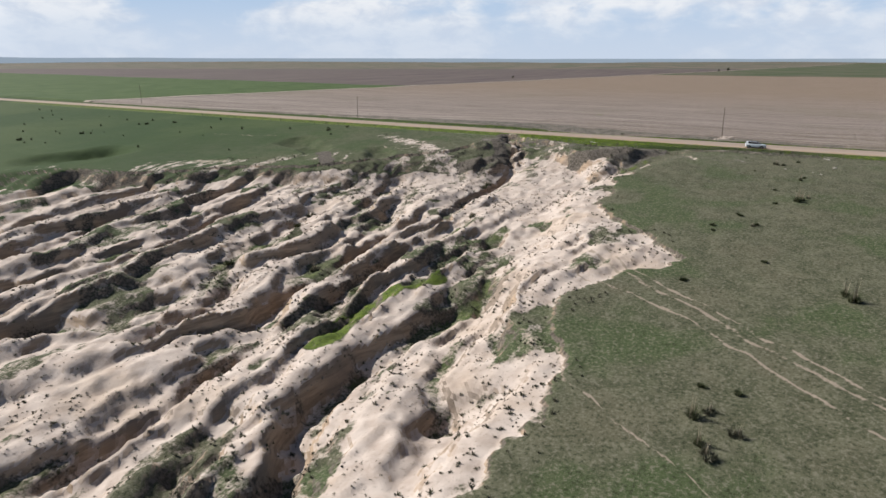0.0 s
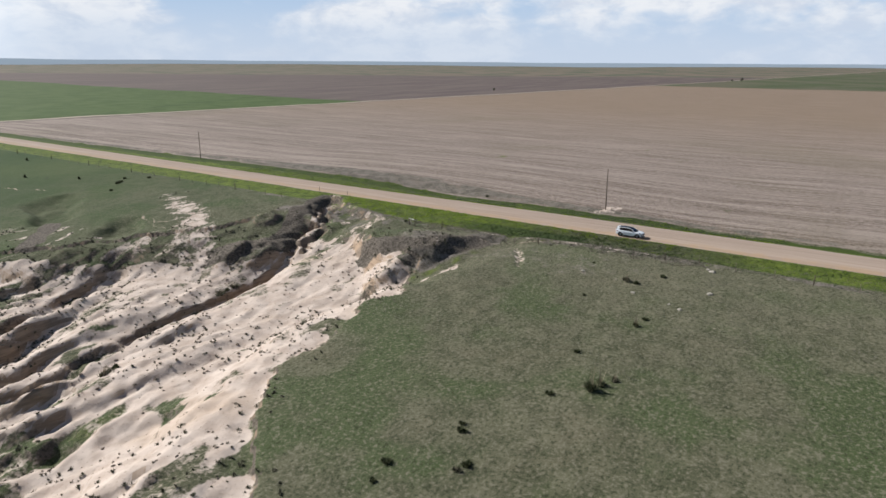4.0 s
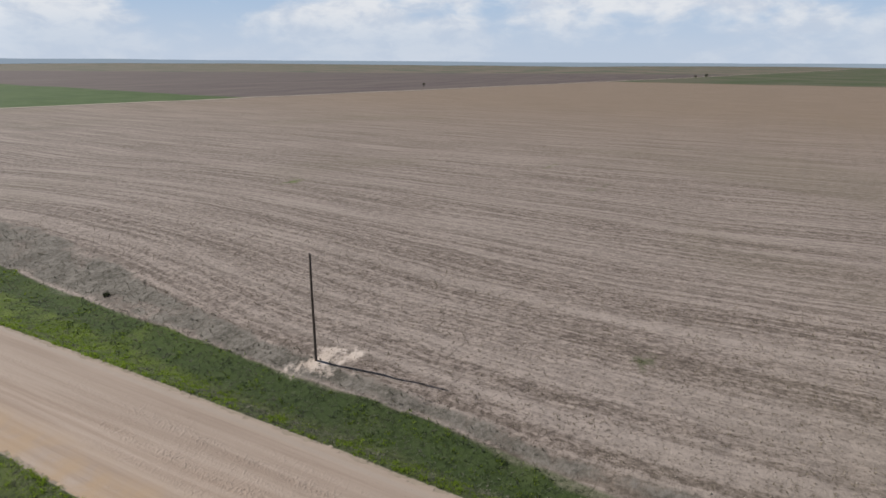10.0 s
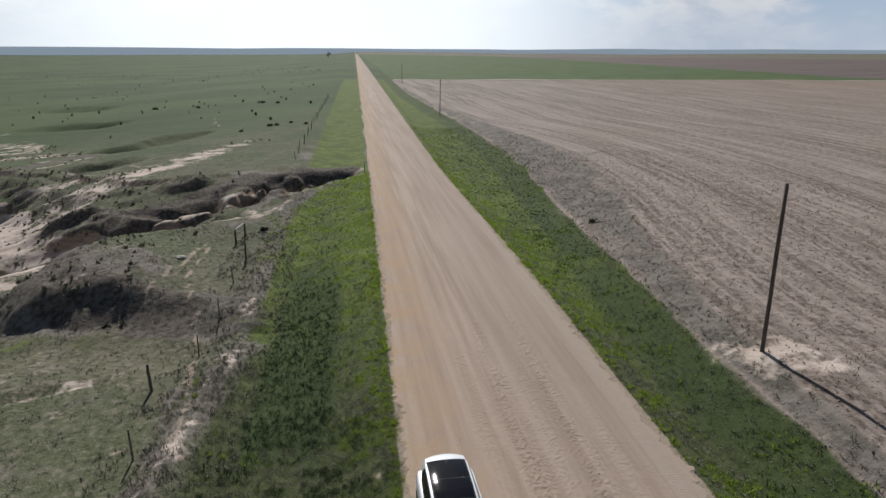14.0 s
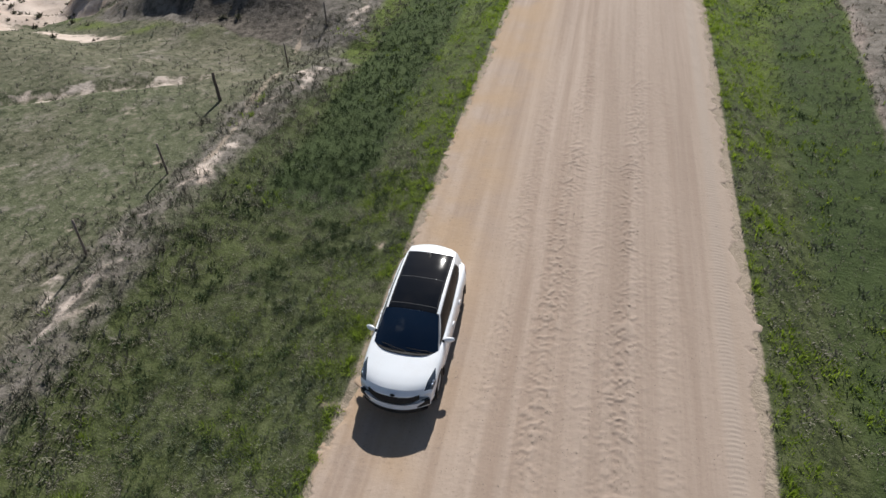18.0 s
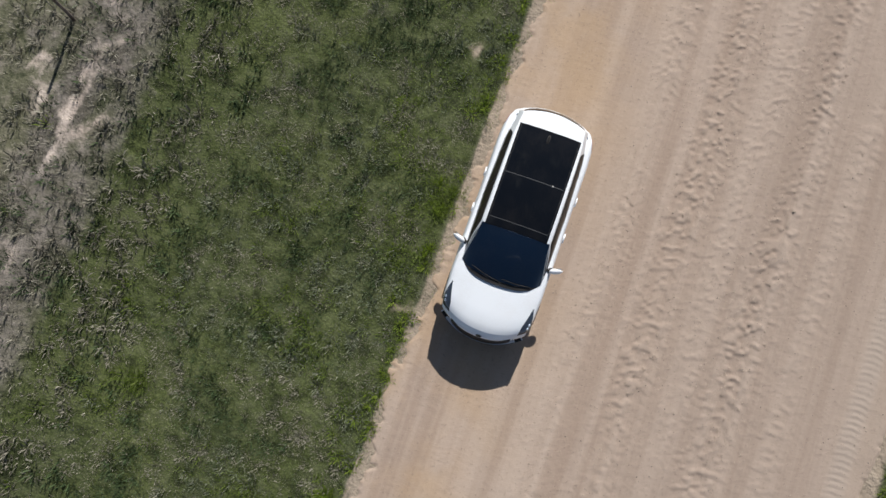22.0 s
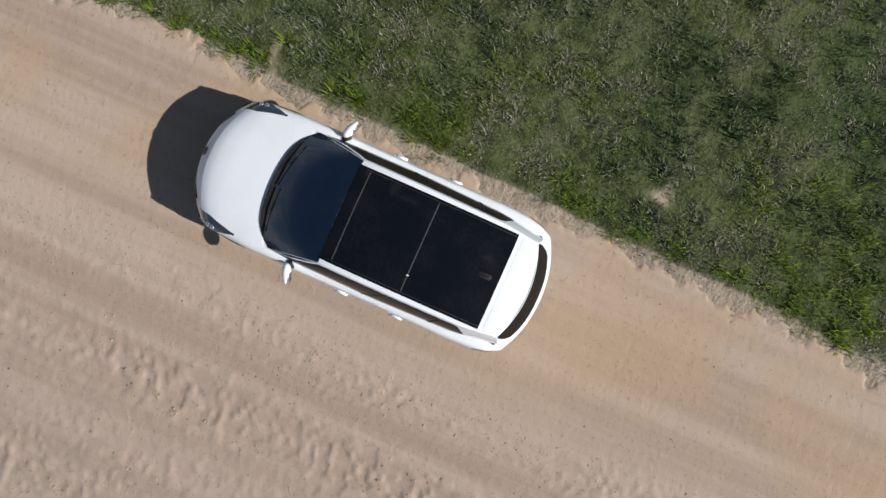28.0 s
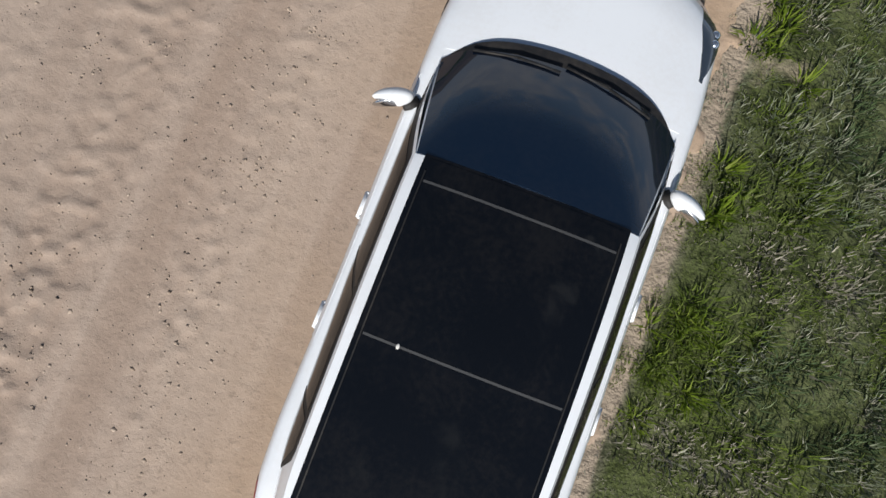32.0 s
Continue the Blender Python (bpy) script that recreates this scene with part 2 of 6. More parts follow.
    thatch = n.mix(n.ramp(n_small, 0.36, 0.64), (0.022, 0.027, 0.012), (0.072, 0.080, 0.042))
    thatch = n.mix(n.math("MULTIPLY", n.ramp(n_tiny, 0.54, 0.64), 0.5), thatch, (0.125, 0.115, 0.080))
    lush = n.mix(n.math("MULTIPLY", n.ramp(n.math("ABSOLUTE", y), 24, 9), 0.75), lush, thatch)
    lush = n.mix(n.math("MULTIPLY", n.ramp(n.attr("deep"), 0.2, 0.8), 0.8), lush, n.mix(n_small, (0.020, 0.034, 0.010), (0.052, 0.078, 0.024)))
    # chalk and loam
    chalk = n.mix(n.ramp(n_mid, 0.30, 0.70), (0.43, 0.350, 0.296), (0.57, 0.486, 0.425))
    chalk = n.mix(n.math("MULTIPLY", n.ramp(n_small, 0.55, 0.72), 0.5), chalk, (0.26, 0.212, 0.170))
    chalk = n.mix(n.math("MULTIPLY", n.ramp(n_big, 0.55, 0.70), 0.4), chalk, (0.47, 0.36, 0.27))
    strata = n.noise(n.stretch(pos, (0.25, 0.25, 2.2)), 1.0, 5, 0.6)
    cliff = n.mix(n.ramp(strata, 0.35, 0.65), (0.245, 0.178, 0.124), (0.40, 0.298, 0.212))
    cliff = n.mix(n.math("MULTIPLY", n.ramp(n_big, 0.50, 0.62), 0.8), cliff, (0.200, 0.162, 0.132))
    grey = n.mix(n.ramp(n.math("ADD", n.math("MULTIPLY", n_small, 0.6), n.math("MULTIPLY", n_mid, 0.4)), 0.36, 0.64), (0.075, 0.068, 0.054), (0.200, 0.178, 0.155))
    grey = n.mix(n.math("MULTIPLY", n.ramp(n_fine, 0.56, 0.70), 0.4), grey, (0.27, 0.245, 0.215))
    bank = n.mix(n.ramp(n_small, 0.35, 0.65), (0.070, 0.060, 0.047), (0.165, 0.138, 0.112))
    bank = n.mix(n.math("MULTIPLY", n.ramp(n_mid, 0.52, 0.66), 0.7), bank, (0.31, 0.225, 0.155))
    path = n.mix(n_small, (0.25, 0.20, 0.150), (0.37, 0.305, 0.245))

    def edge(name, lo=0.36, hi=0.62, much=0.55):
        v = n.math("ADD", n.attr(name), n.math("MULTIPLY", n.math("SUBTRACT", n.math("ADD", n.math("MULTIPLY", n_small, 0.5), n.math("MULTIPLY", n_mid, 0.5)), 0.5), much))
        return n.ramp(v, lo, hi)

    colour = n.mix(n.ramp(n.attr("arable"), 0.35, 0.65), west, field)
    colour = n.mix(edge("lush", 0.34, 0.66), colour, lush)
    colour = n.mix(edge("grey", 0.36, 0.66, 0.9), colour, grey)
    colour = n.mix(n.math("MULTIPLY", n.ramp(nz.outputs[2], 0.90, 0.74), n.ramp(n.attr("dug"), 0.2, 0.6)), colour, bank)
    loam = n.mix(n.ramp(n_small, 0.36, 0.62), (0.050, 0.043, 0.034), (0.145, 0.124, 0.104))
    loam = n.mix(n.math("MULTIPLY", n.ramp(n_fine, 0.56, 0.68), 0.35), loam, (0.20, 0.18, 0.155))
    colour = n.mix(edge("dark", 0.30, 0.55, 0.8), colour, loam)
    bare = edge("bare", 0.38, 0.62, 1.15)
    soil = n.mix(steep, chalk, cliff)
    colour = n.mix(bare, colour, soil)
    colour = n.mix(n.math("MULTIPLY", edge("path", 0.40, 0.64, 1.1), 0.9), colour, path)
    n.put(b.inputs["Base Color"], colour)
    rough = n.math("ADD", n.math("MULTIPLY", n_small, 0.6), n.math("MULTIPLY", n_fine, 0.4))
    near = n.bump(rough, 0.7, 0.13)
    n.put(b.inputs["Normal"], n.bump(n_mid, 0.35, 0.35, near))
    return m


GROUND = ground_material()


# ---- the lie of the land ----
def lattice(ix, iy, seed):
    h = (ix.astype(np.int64) * 374761393 + iy.astype(np.int64) * 668265263 + seed * 144665) & 0xFFFFFFFF
    h = ((h ^ (h >> 13)) * 1274126177) & 0xFFFFFFFF
    return ((h ^ (h >> 16)) & 0xFFFF) / 65535.0


def vnoise(x, y, seed=0):
    ix, iy = np.floor(x), np.floor(y)
    fx, fy = x - ix, y - iy
    fx, fy = fx * fx * fx * (fx * (fx * 6 - 15) + 10), fy * fy * fy * (fy * (fy * 6 - 15) + 10)
    a, b = lattice(ix, iy, seed), lattice(ix + 1, iy, seed)
    c, d = lattice(ix, iy + 1, seed), lattice(ix + 1, iy + 1, seed)
    return (a * (1 - fx) + b * fx) * (1 - fy) + (c * (1 - fx) + d * fx) * fy


def fbm(x, y, octaves=4, seed=0, gain=0.5):
    total, amp, norm = 0.0, 1.0, 0.0
    for k in range(octaves):
        c, s = math.cos(0.6 * k), math.sin(0.6 * k)
        total = total + amp * vnoise((c * x - s * y) * 2 ** k + 17.3 * k, (s * x + c * y) * 2 ** k - 9.1 * k, seed + k)
        norm += amp
        amp *= gain
    return total / norm


def smooth(a, b, v):
    t = np.clip((v - a) / (b - a), 0, 1)
    return t * t * (3 - 2 * t)


def line_distance(x, y, pts):
    """Distance to a line of points, and how far along it (0 to 1) the nearest place lies."""
    best, along = np.full(np.shape(x), 1e9), np.zeros(np.shape(x))
    for k in range(len(pts) - 1):
        (ax, ay), (bx, by) = pts[k], pts[k + 1]
        dx, dy = bx - ax, by - ay
        t = np.clip(((x - ax) * dx + (y - ay) * dy) / (dx * dx + dy * dy), 0, 1)
        d = np.hypot(x - ax - t * dx, y - ay - t * dy)
        along = np.where(d < best, (k + t) / (len(pts) - 1), along)
        best = np.minimum(best, d)
    return best, along


LEAN_ROAD = 0.022                      # the road drifts this much to +x for each metre of y
SOUTH_RIM = ((-240, 6), (-136, 7), (-124, 5), (-115, 10), (-106, 12), (-97, 11), (-90, 7.5), (-83.5, 2.5), (-80, 5.5), (-72, 12), (-63, 19), (-52, 20.5), (-44, 22.5),
             (-37, 21.5), (-33, 23), (-29, 24), (-26, 25), (-24, 28), (-22.6, 36), (-21.5, 40.5), (-18, 42), (-12, 43.5), (-8, 49), (-4, 57), (0, 63))
SOUTH_CUT = ((-240, 6), (-136, 8), (-124, 8), (-115, 12), (-106, 16), (-95, 20), (-84, 19), (-72, 20), (-60, 22), (-48, 24), (-40, 23.5), (-33, 25), (-29, 26.5), (-26, 28), (-24, 31), (-22.5, 38), (-20, 42), (-18, 43.5), (-12, 46), (-8, 51), (-4, 58), (0, 63))
NORTH_BARE = ((-240, 160), (-95, 155), (-77, 120), (-61, 100), (-55, 88), (-45, 74), (-38, 64), (-31, 55), (-24, 55), (-17, 57.5), (-9, 61), (0, 64.5))
NORTH_RIM = ((-240, 165), (-95, 160), (-83, 150), (-77, 128), (-61, 108), (-55, 92), (-40, 80), (-30, 72), (-22, 68), (-12, 67), (-3, 66), (0, 65))
GULLIES = (                            # line, half width, depth
    (((-150, 20), (-138, 26), (-129, 29), (-120, 30), (-113, 28), (-103, 25), (-93, 25)), 1.7, 2.6),
    (((-160, 84), (-135, 76), (-126, 67), (-112, 63), (-103, 70), (-82, 74), (-66, 75)), 2.6, 3.2),
    (((-150, 44), (-127, 45), (-113, 51), (-98, 55), (-87, 54), (-68, 61), (-52, 63)), 2.4, 3.0),
    (((-112, 41), (-101, 45), (-86, 46), (-70, 42)), 2.0, 2.4),
    (((-90, 51), (-70, 48), (-56, 51), (-50, 51.5), (-42, 52), (-34, 52), (-28, 51.8), (-24, 53)), 1.1, 2.2),
    (((-190, 30), (-165, 36), (-150, 38), (-138, 38), (-131, 31)), 2.6, 2.6),
    (((-165, 100), (-140, 95), (-120, 91), (-100, 88), (-85, 92), (-68, 90)), 2.4, 2.8),
    (((-150, 116), (-130, 112), (-110, 106), (-95, 110), (-78, 112)), 2.4, 2.6),
    (((-160, 135), (-140, 130), (-115, 125), (-95, 131)), 2.6, 2.6),
    (((-128, 58), (-117, 58), (-108, 61)), 1.8, 2.2),
    (((-80, 66), (-66, 67), (-52, 72), (-42, 76)), 1.8, 2.2),
    (((-100, 36), (-88, 37), (-79, 33), (-72, 34)), 1.6, 2.0),
    (((-128, 16), (-122, 20), (-113, 20)), 1.2, 1.5),
)
SIDE_VALE = ((-37, 28), (-30, 24.6), (-24, 22.8), (-18, 20.9), (-12.5, 19.4))
DARK_BANKS = (                         # faces of dark crumbling loam: line, half width
    (((-24.0, 37.5), (-23.6, 32), (-22.2, 28), (-19, 25.2), (-15, 23.2), (-12.5, 22)), 1.7),
    (((-36, 63), (-31, 59.5), (-26.5, 56.5), (-21, 57.5), (-17, 60.5), (-13, 62.5)), 1.8),
    (((-12, 61.5), (-7, 64), (-2.5, 66)), 1.6),
    (((-52, 90), (-46, 95), (-40, 104)), 1.5),
)
HOLLOWS = (                            # grassy hollows on the pasture beyond the gullies
    (((-44, 99), (-37, 107), (-30, 122)), 2.6, 2.0),
    (((-84, 172), (-68, 160), (-54, 157)), 4.0, 2.6),
    (((-118, 262), (-96, 240), (-80, 228)), 4.0, 2.0),
    (((-44, 82), (-38, 84), (-33, 90)), 2.0, 1.2),
)
TRAILS = (                             # trodden paths and wheel tracks: line, half width
    (((-90, 21), (-95, 12), (-102, -1), (-112, -12), (-120, -22)), 0.22),
    (((-86, 14), (-93, 6.5), (-104, -7), (-114, -20), (-124, -33)), 0.34),
    (((-84, 13), (-91, 6.5), (-102, -7), (-112, -20), (-122, -33)), 0.26),
    (((-105, 20), (-111, 15), (-113, 10), (-120, 6), (-127, -3), (-135, -15)), 0.18),
    (((-15, 24), (-14.2, 30), (-13.5, 37)), 0.22),
    (((-9.6, 7), (-10.2, 12), (-10.9, 17), (-12.3, 24), (-13.3, 29), (-13.0, 35)), 0.20),
    (((-33, 72), (-34, 80), (-31, 84)), 0.2),
    (((-28, 128), (-30, 133), (-33, 150)), 0.25),
    (((-30, 78), (-33, 83), (-31, 88)), 0.22),
)


def road_right(y):
    """The road's +x edge, as u."""
    return 8.4 - 1.25 * smooth(8, 75, y)


def verge_end(y):
    """Where the grass beyond the road ends, as u."""
    return np.interp(y, (-60, -12, 0, 13, 25, 39, 53, 70, 99, 137, 200), (12.6, 12.9, 14.2, 14.4, 15.3, 16.6, 17.8, 18.3, 18.5, 17.0, 14.5))


def field_start(y):
    return np.interp(y, (-60, -12, 0, 15, 30, 47, 64, 87, 118, 160, 260), (13.6, 14.2, 15.6, 16.8, 19.5, 23.8, 26.5, 25.4, 21, 17.5, 15))


def land(x, y):
    """Height and cover of the ground."""
    u = x - LEAN_ROAD * y
    r = np.hypot(x, y)
    # rim of the plateau, falling towards -x
    z = -0.078 * np.maximum(0, -11 - u) + 0.0014 * r
    z = np.where(u < -150, -0.078 * 139 - 0.012 * (-150 - u) + 0.0014 * r, z)
    z = np.maximum(z, -17 + 0.002 * r)
    z += smooth(600, 2600, r) * (26 * (fbm(x / 1500 + 3, y / 1500 - 5, 3, 5) - 0.5)) - 9.0 * smooth(1500, 4600, r)
    z += smooth(14, 40, np.abs(u - 3.6)) * 0.9 * (fbm(x / 38, y / 38, 3, 11) - 0.5)
    # verges, ditches and banks along the road
    z += -0.42 * smooth(-1.6, -4.2, u) * smooth(-9.6, -6.5, u)
    z += -0.05 * np.clip(y - 4, 0, 16) * smooth(-2, -9, u) * smooth(-22, -12, u) * smooth(60, 35, y)
    z += 0.28 * np.exp(-((u + 9.2) / 0.9) ** 2) * smooth(-30, -5, y) * smooth(24, 15, y)
    right, verge, crop = road_right(y), verge_end(y), field_start(y)
    z += -0.65 * smooth(right + 0.5, right + 2.2, u) * smooth(verge + 1.2, verge - 2.0, u) + 0.55 * smooth(verge - 0.6, crop + 1.0, u)
    z += -0.9 * np.exp(-((u - 17) / 4.5) ** 2) * np.exp(-((y - 48) / 20) ** 2)
    z -= 0.16 * smooth(-0.75, -0.2, u) * smooth(6.8, 6.2, u)
    # the eroded basin
    wx = x + 7.0 * (fbm(x / 16, y / 16, 3, 21) - 0.5)
    wy = y + 6.0 * (fbm(x / 13, y / 13, 4, 31) - 0.5)
    south = np.interp(wx, [p[0] for p in SOUTH_RIM], [p[1] for p in SOUTH_RIM])
    north = np.interp(wx, [p[0] for p in NORTH_RIM], [p[1] for p in NORTH_RIM])
    inside = np.minimum(wy - south, north - wy)
    inside = inside - 25 * smooth(-0.6, 2.0, x)
    cutline = np.interp(wx, [p[0] for p in SOUTH_CUT], [p[1] for p in SOUTH_CUT])
    chalk_top = np.interp(wx, [p[0] for p in NORTH_BARE], [p[1] for p in NORTH_BARE])
    deep = np.interp(x, (-240, -150, -100, -70, -45, -35, -28, -22, -14, -7, 0), (2.6, 2.2, 2.2, 2.9, 3.7, 3.7, 3.2, 2.8, 1.9, 1.3, 0.3))
    wide = np.interp(x, (-150, -90, -60, -30, -20, -10, 0), (7, 6, 10, 8, 8, 5, 2.5))
    wide_n = np.interp(x, (-150, -90, -60, -40, -22, -12, 0), (9, 12, 18, 20, 20, 14, 4))
    bowl = smooth(0, 1, (wy - cutline) / wide) * smooth(1.5, -0.5, x) * smooth(0, 1, (north - wy) / wide_n)
    z -= deep * bowl
    ragged = 2.6 * (fbm(x / 2.4, y / 2.4, 3, 237, 0.6) - 0.5)
    z -= 0.55 * smooth(-0.2, 0.7, np.minimum(wy - south, north - wy) + ragged) * smooth(-14, -20, x)
    live = smooth(-0.5, 4, inside)
    # ridges and runnels that follow the fall
    rill = 1 - np.abs(2 * fbm(wx / 9, wy / 3.0, 3, 51) - 1)
    west = smooth(-38, -75, x)
    knob = fbm(x / 2.8, y / 2.2, 4, 55) - 0.5

    def steps(pitch, warp, seed, steep):
        """Whalebacks that fall gently to the north and break off in a steep face to the south."""
        p = wy / pitch + warp * fbm(wx / (3.4 * pitch), wy / (2.6 * pitch), 3, seed)
        f = p - np.floor(p)
        return np.where(f < 1 - steep, 1 - (f / (1 - steep)) ** 1.4, smooth(1 - steep, 1, f))

    calm = 1 - 0.85 * np.exp(-((x + 66) / 20) ** 2 - ((y - 26) / 9) ** 2)
    tall = live * west * calm * smooth(0.5, 7, wy - south)
    z += tall * ((0.75 + 1.35 * fbm(x / 26, y / 17, 2, 43)) * (steps(11.5, 2.0, 41, 0.24) - 0.5) + 0.65 * (steps(4.6, 2.2, 45, 0.30) - 0.5) * smooth(0.35, 0.6, fbm(x / 12, y / 9, 2, 47)))
    z += live * west * (0.45 * (rill - 0.7) + 0.75 * knob + 0.42 * (fbm(x / 1.3, y / 1.1, 3, 57) - 0.5))
    z += live * (1 - west) * (0.55 * (rill - 0.7) + 0.35 * knob)
    cut = np.zeros(np.shape(x))
    bed = np.zeros(np.shape(x))
    for pts, half, depth in GULLIES:
        d, along = line_distance(x + 3.2 * (fbm(x / 7, y / 7, 3, 61) - 0.5), y + 3.6 * (fbm(x / 6, y / 6, 3, 71) - 0.5), pts)
        taper = smooth(1.0, 0.75, along) * 0.9 + 0.1
        cut = np.maximum(cut, 0.52 * depth * taper * smooth(half * 1.5, half * 0.5, d) + 0.34 * depth * taper * smooth(half * 4.5, half, d))
        bed = np.maximum(bed, smooth(half * 1.3, half * 0.5, d))
    z -= cut * smooth(-3, 2, inside)
    for pts, half, depth in HOLLOWS:
        d, along = line_distance(x + 4 * (fbm(x / 9, y / 9, 3, 63) - 0.5), y + 4 * (fbm(x / 8, y / 8, 3, 73) - 0.5), pts)
        z -= depth * smooth(half * 2.2, half * 0.5, d) * smooth(0.0, 0.3, along) * smooth(1.0, 0.7, along) * (0.4 + 1.2 * fbm(x / 8, y / 8, 2, 65))
    # dark crumbling knolls and the cut below the road
    kx, ky = x + 18.4 + 1.6 * (fbm(x / 3.5, y / 3.5, 3, 87) - 0.5), y - 29.3 + 1.6 * (fbm(x / 3.5, y / 3.5, 3, 89) - 0.5)
    knoll = np.exp(-((kx / 4.9) ** 2 + ((ky + 0.55 * kx) / 7.0) ** 2) ** 2)
    dome = np.exp(-((kx / 5.2) ** 2 + ((ky + 0.55 * kx) / 7.0) ** 2))
    z += 1.3 * dome + knoll * 0.9 * (fbm(x / 1.6, y / 1.6, 4, 81, 0.6) - 0.5)
    vale, vs = line_distance(x + 2.4 * (fbm(x / 5, y / 5, 3, 83) - 0.5), y + 2.4 * (fbm(x / 4, y / 4, 3, 85) - 0.5), SIDE_VALE)
    axis = np.interp(x, [p[0] for p in SIDE_VALE], [p[1] for p in SIDE_VALE])
    z -= (0.9 + 1.7 * (1 - vs)) * smooth(-40, -30, x) * np.where(y > axis, smooth(4.6, 1.6, vale), smooth(7.5, 0.8, vale))
    face = smooth(6.5, 4.0, vale) * smooth(0.4, 1.6, vale) * (y > axis) * smooth(-29, -25, x)
    spur = np.exp(-(((x + 31) / 6.0) ** 2 + ((y - 58 + 0.35 * (x + 31)) / 3.4) ** 2) ** 2) + 0.8 * np.exp(-(((x + 21) / 3.2) ** 2 + ((y - 64) / 2.2) ** 2) ** 2)
    z += spur * (1.3 + 1.8 * (fbm(x / 2.2, y / 2.2, 3, 91) - 0.5))
    wash, _ = line_distance(x, y, ((-24, 53.5), (-17, 55.5), (-9, 60), (-3, 63.2), (-0.2, 64)))
    z -= 1.5 * smooth(0.30, 0.62, fbm(x / 2.2, y / 1.6, 3, 93)) * smooth(3.6, 0.6, wash) * smooth(0.2, -3.5, x)
    crack, _ = line_distance(x + 1.2 * (vnoise(x / 2, y / 2, 5) - 0.5), y, ((-22, 10.5), (-18, 12.5), (-14.2, 14.4)))
    z -= 0.3 * smooth(0.60, 0.15, crack)
    fine = fbm(x / 1.7, y / 1.7, 3, 101) - 0.5
    off_road = 1 - smooth(-2.6, -1.6, u) * smooth(right + 1.4, right + 0.4, u)
    z += fine * off_road * (0.16 + 0.45 * live * smooth(0.35, 0.75, fbm(x / 20, y / 20, 2, 7)))
    # cover
    patch = fbm(x / 11, y / 7, 4, 111)
    bare = smooth(-1.2, 1.8, np.minimum(wy - south, chalk_top - wy) + ragged - 25 * smooth(-0.6, 2.0, x))
    bare *= 1 - 0.55 * smooth(0.56, 0.67, patch) * west - (0.25 + 0.25 * smooth(-64, -50, x)) * smooth(0.5, 0.62, fbm(x / 5.5, y / 3.0, 4, 113, 0.6))
    bare *= 1 - 0.50 * bed * west * smooth(0.40, 0.55, fbm(x / 14, y / 14, 2, 121))
    streaks = smooth(0.50, 0.60, fbm(wx / 12, wy / 2.6, 4, 123, 0.6)) * smooth(-1, 3, wy - chalk_top) * smooth(38, 18, wy - chalk_top) * smooth(-100, -80, x) * smooth(-28, -38, x)
    bare = np.maximum(bare, 0.52 * streaks)
    strip, _ = line_distance(x, y, ((-120, 36), (-112, 37), (-104, 36), (-97, 34)))
    bare *= 1 - smooth(3.0, 1.2, strip)
    dark = np.zeros(np.shape(x))
    for pts, half in DARK_BANKS:
        d, _ = line_distance(x + 2.0 * (fbm(x / 3, y / 3, 3, 239) - 0.5), y + 2.0 * (fbm(x / 3, y / 3, 3, 243) - 0.5), pts)
        dark = np.maximum(dark, smooth(half * 1.5, half * 0.7, d))
    dark *= 0.45 + 0.8 * fbm(x / 1.2, y / 1.2, 3, 245, 0.6)
    bare *= 1 - 0.75 * knoll
    bare *= 1 - 0.9 * np.clip(1.3 * dark, 0, 1)
    lip, _ = line_distance(x, y, ((-40, 22.6), (-34, 22.4), (-29.5, 21.6), (-25, 20.6), (-23, 20.2)))
    bare = np.maximum(bare, (0.45 + 0.5 * fbm(x / 1.5, y / 1.5, 3, 197)) * smooth(2.0, 0.4, lip) * smooth(0.34, 0.52, fbm(x / 2.2, y / 1.5, 3, 247, 0.6)))
    head = smooth(-22, -12, x)
    crumble = fbm(x / 1.8, y / 1.8, 4, 117)
    bare *= 1 - head * smooth(0.60, 0.42, crumble)
    pale, _ = line_distance(x, y, ((-37, 65), (-31, 72), (-26, 80), (-21, 88), (-17, 96)))
    bare = np.maximum(bare, (0.14 + 0.80 * fbm(x / 1.5, y / 1.1, 4, 115, 0.7)) * smooth(7.0, 1.5, pale))
    bare *= 1 - 0.45 * smooth(-24, -15, x)
    bare = np.maximum(bare, (0.15 + 0.7 * crumble) * smooth(2.4, 0.8, wash) * smooth(1.0, -1.0, x))
    pad = np.hypot((x - 16.7) / 2.7, (y - 9.8) / 3.0) + 1.5 * (fbm(x / 1.6, y / 1.6, 4, 199, 0.6) - 0.5)
    bare = np.maximum(bare, (0.22 + 0.75 * fbm(x / 0.9, y / 0.9, 3, 193, 0.6)) * smooth(1.7, 0.2, pad))
    spot = np.hypot((x + 30.5), (y + 17.5)) / 1.6
    bare = np.maximum(bare, 0.75 * fbm(x / 0.8, y / 0.8, 3, 205) * smooth(1.8, 0.1, spot))
    lush = smooth(-1.2, -1.6, u) * smooth(-9.4, -7.8, u) + smooth(right, right + 0.4, u) * smooth(verge + 0.5, verge - 0.9, u + 2.2 * (fbm(x / 4, y / 5, 3, 3) - 0.5))
    lush = np.maximum(lush, 0.45 * bed * west * smooth(0.5, 0.6, fbm(x / 14, y / 14, 2, 121)))
    lush = np.maximum(lush, 0.75 * smooth(3.0, 1.4, strip))
    lush = np.maximum(lush, (0.12 + 0.55 * fbm(x / 2.2, y / 1.8, 3, 233)) * smooth(2.6, 0.8, vale) * smooth(-34, -28, x) * smooth(-10.5, -13, x))
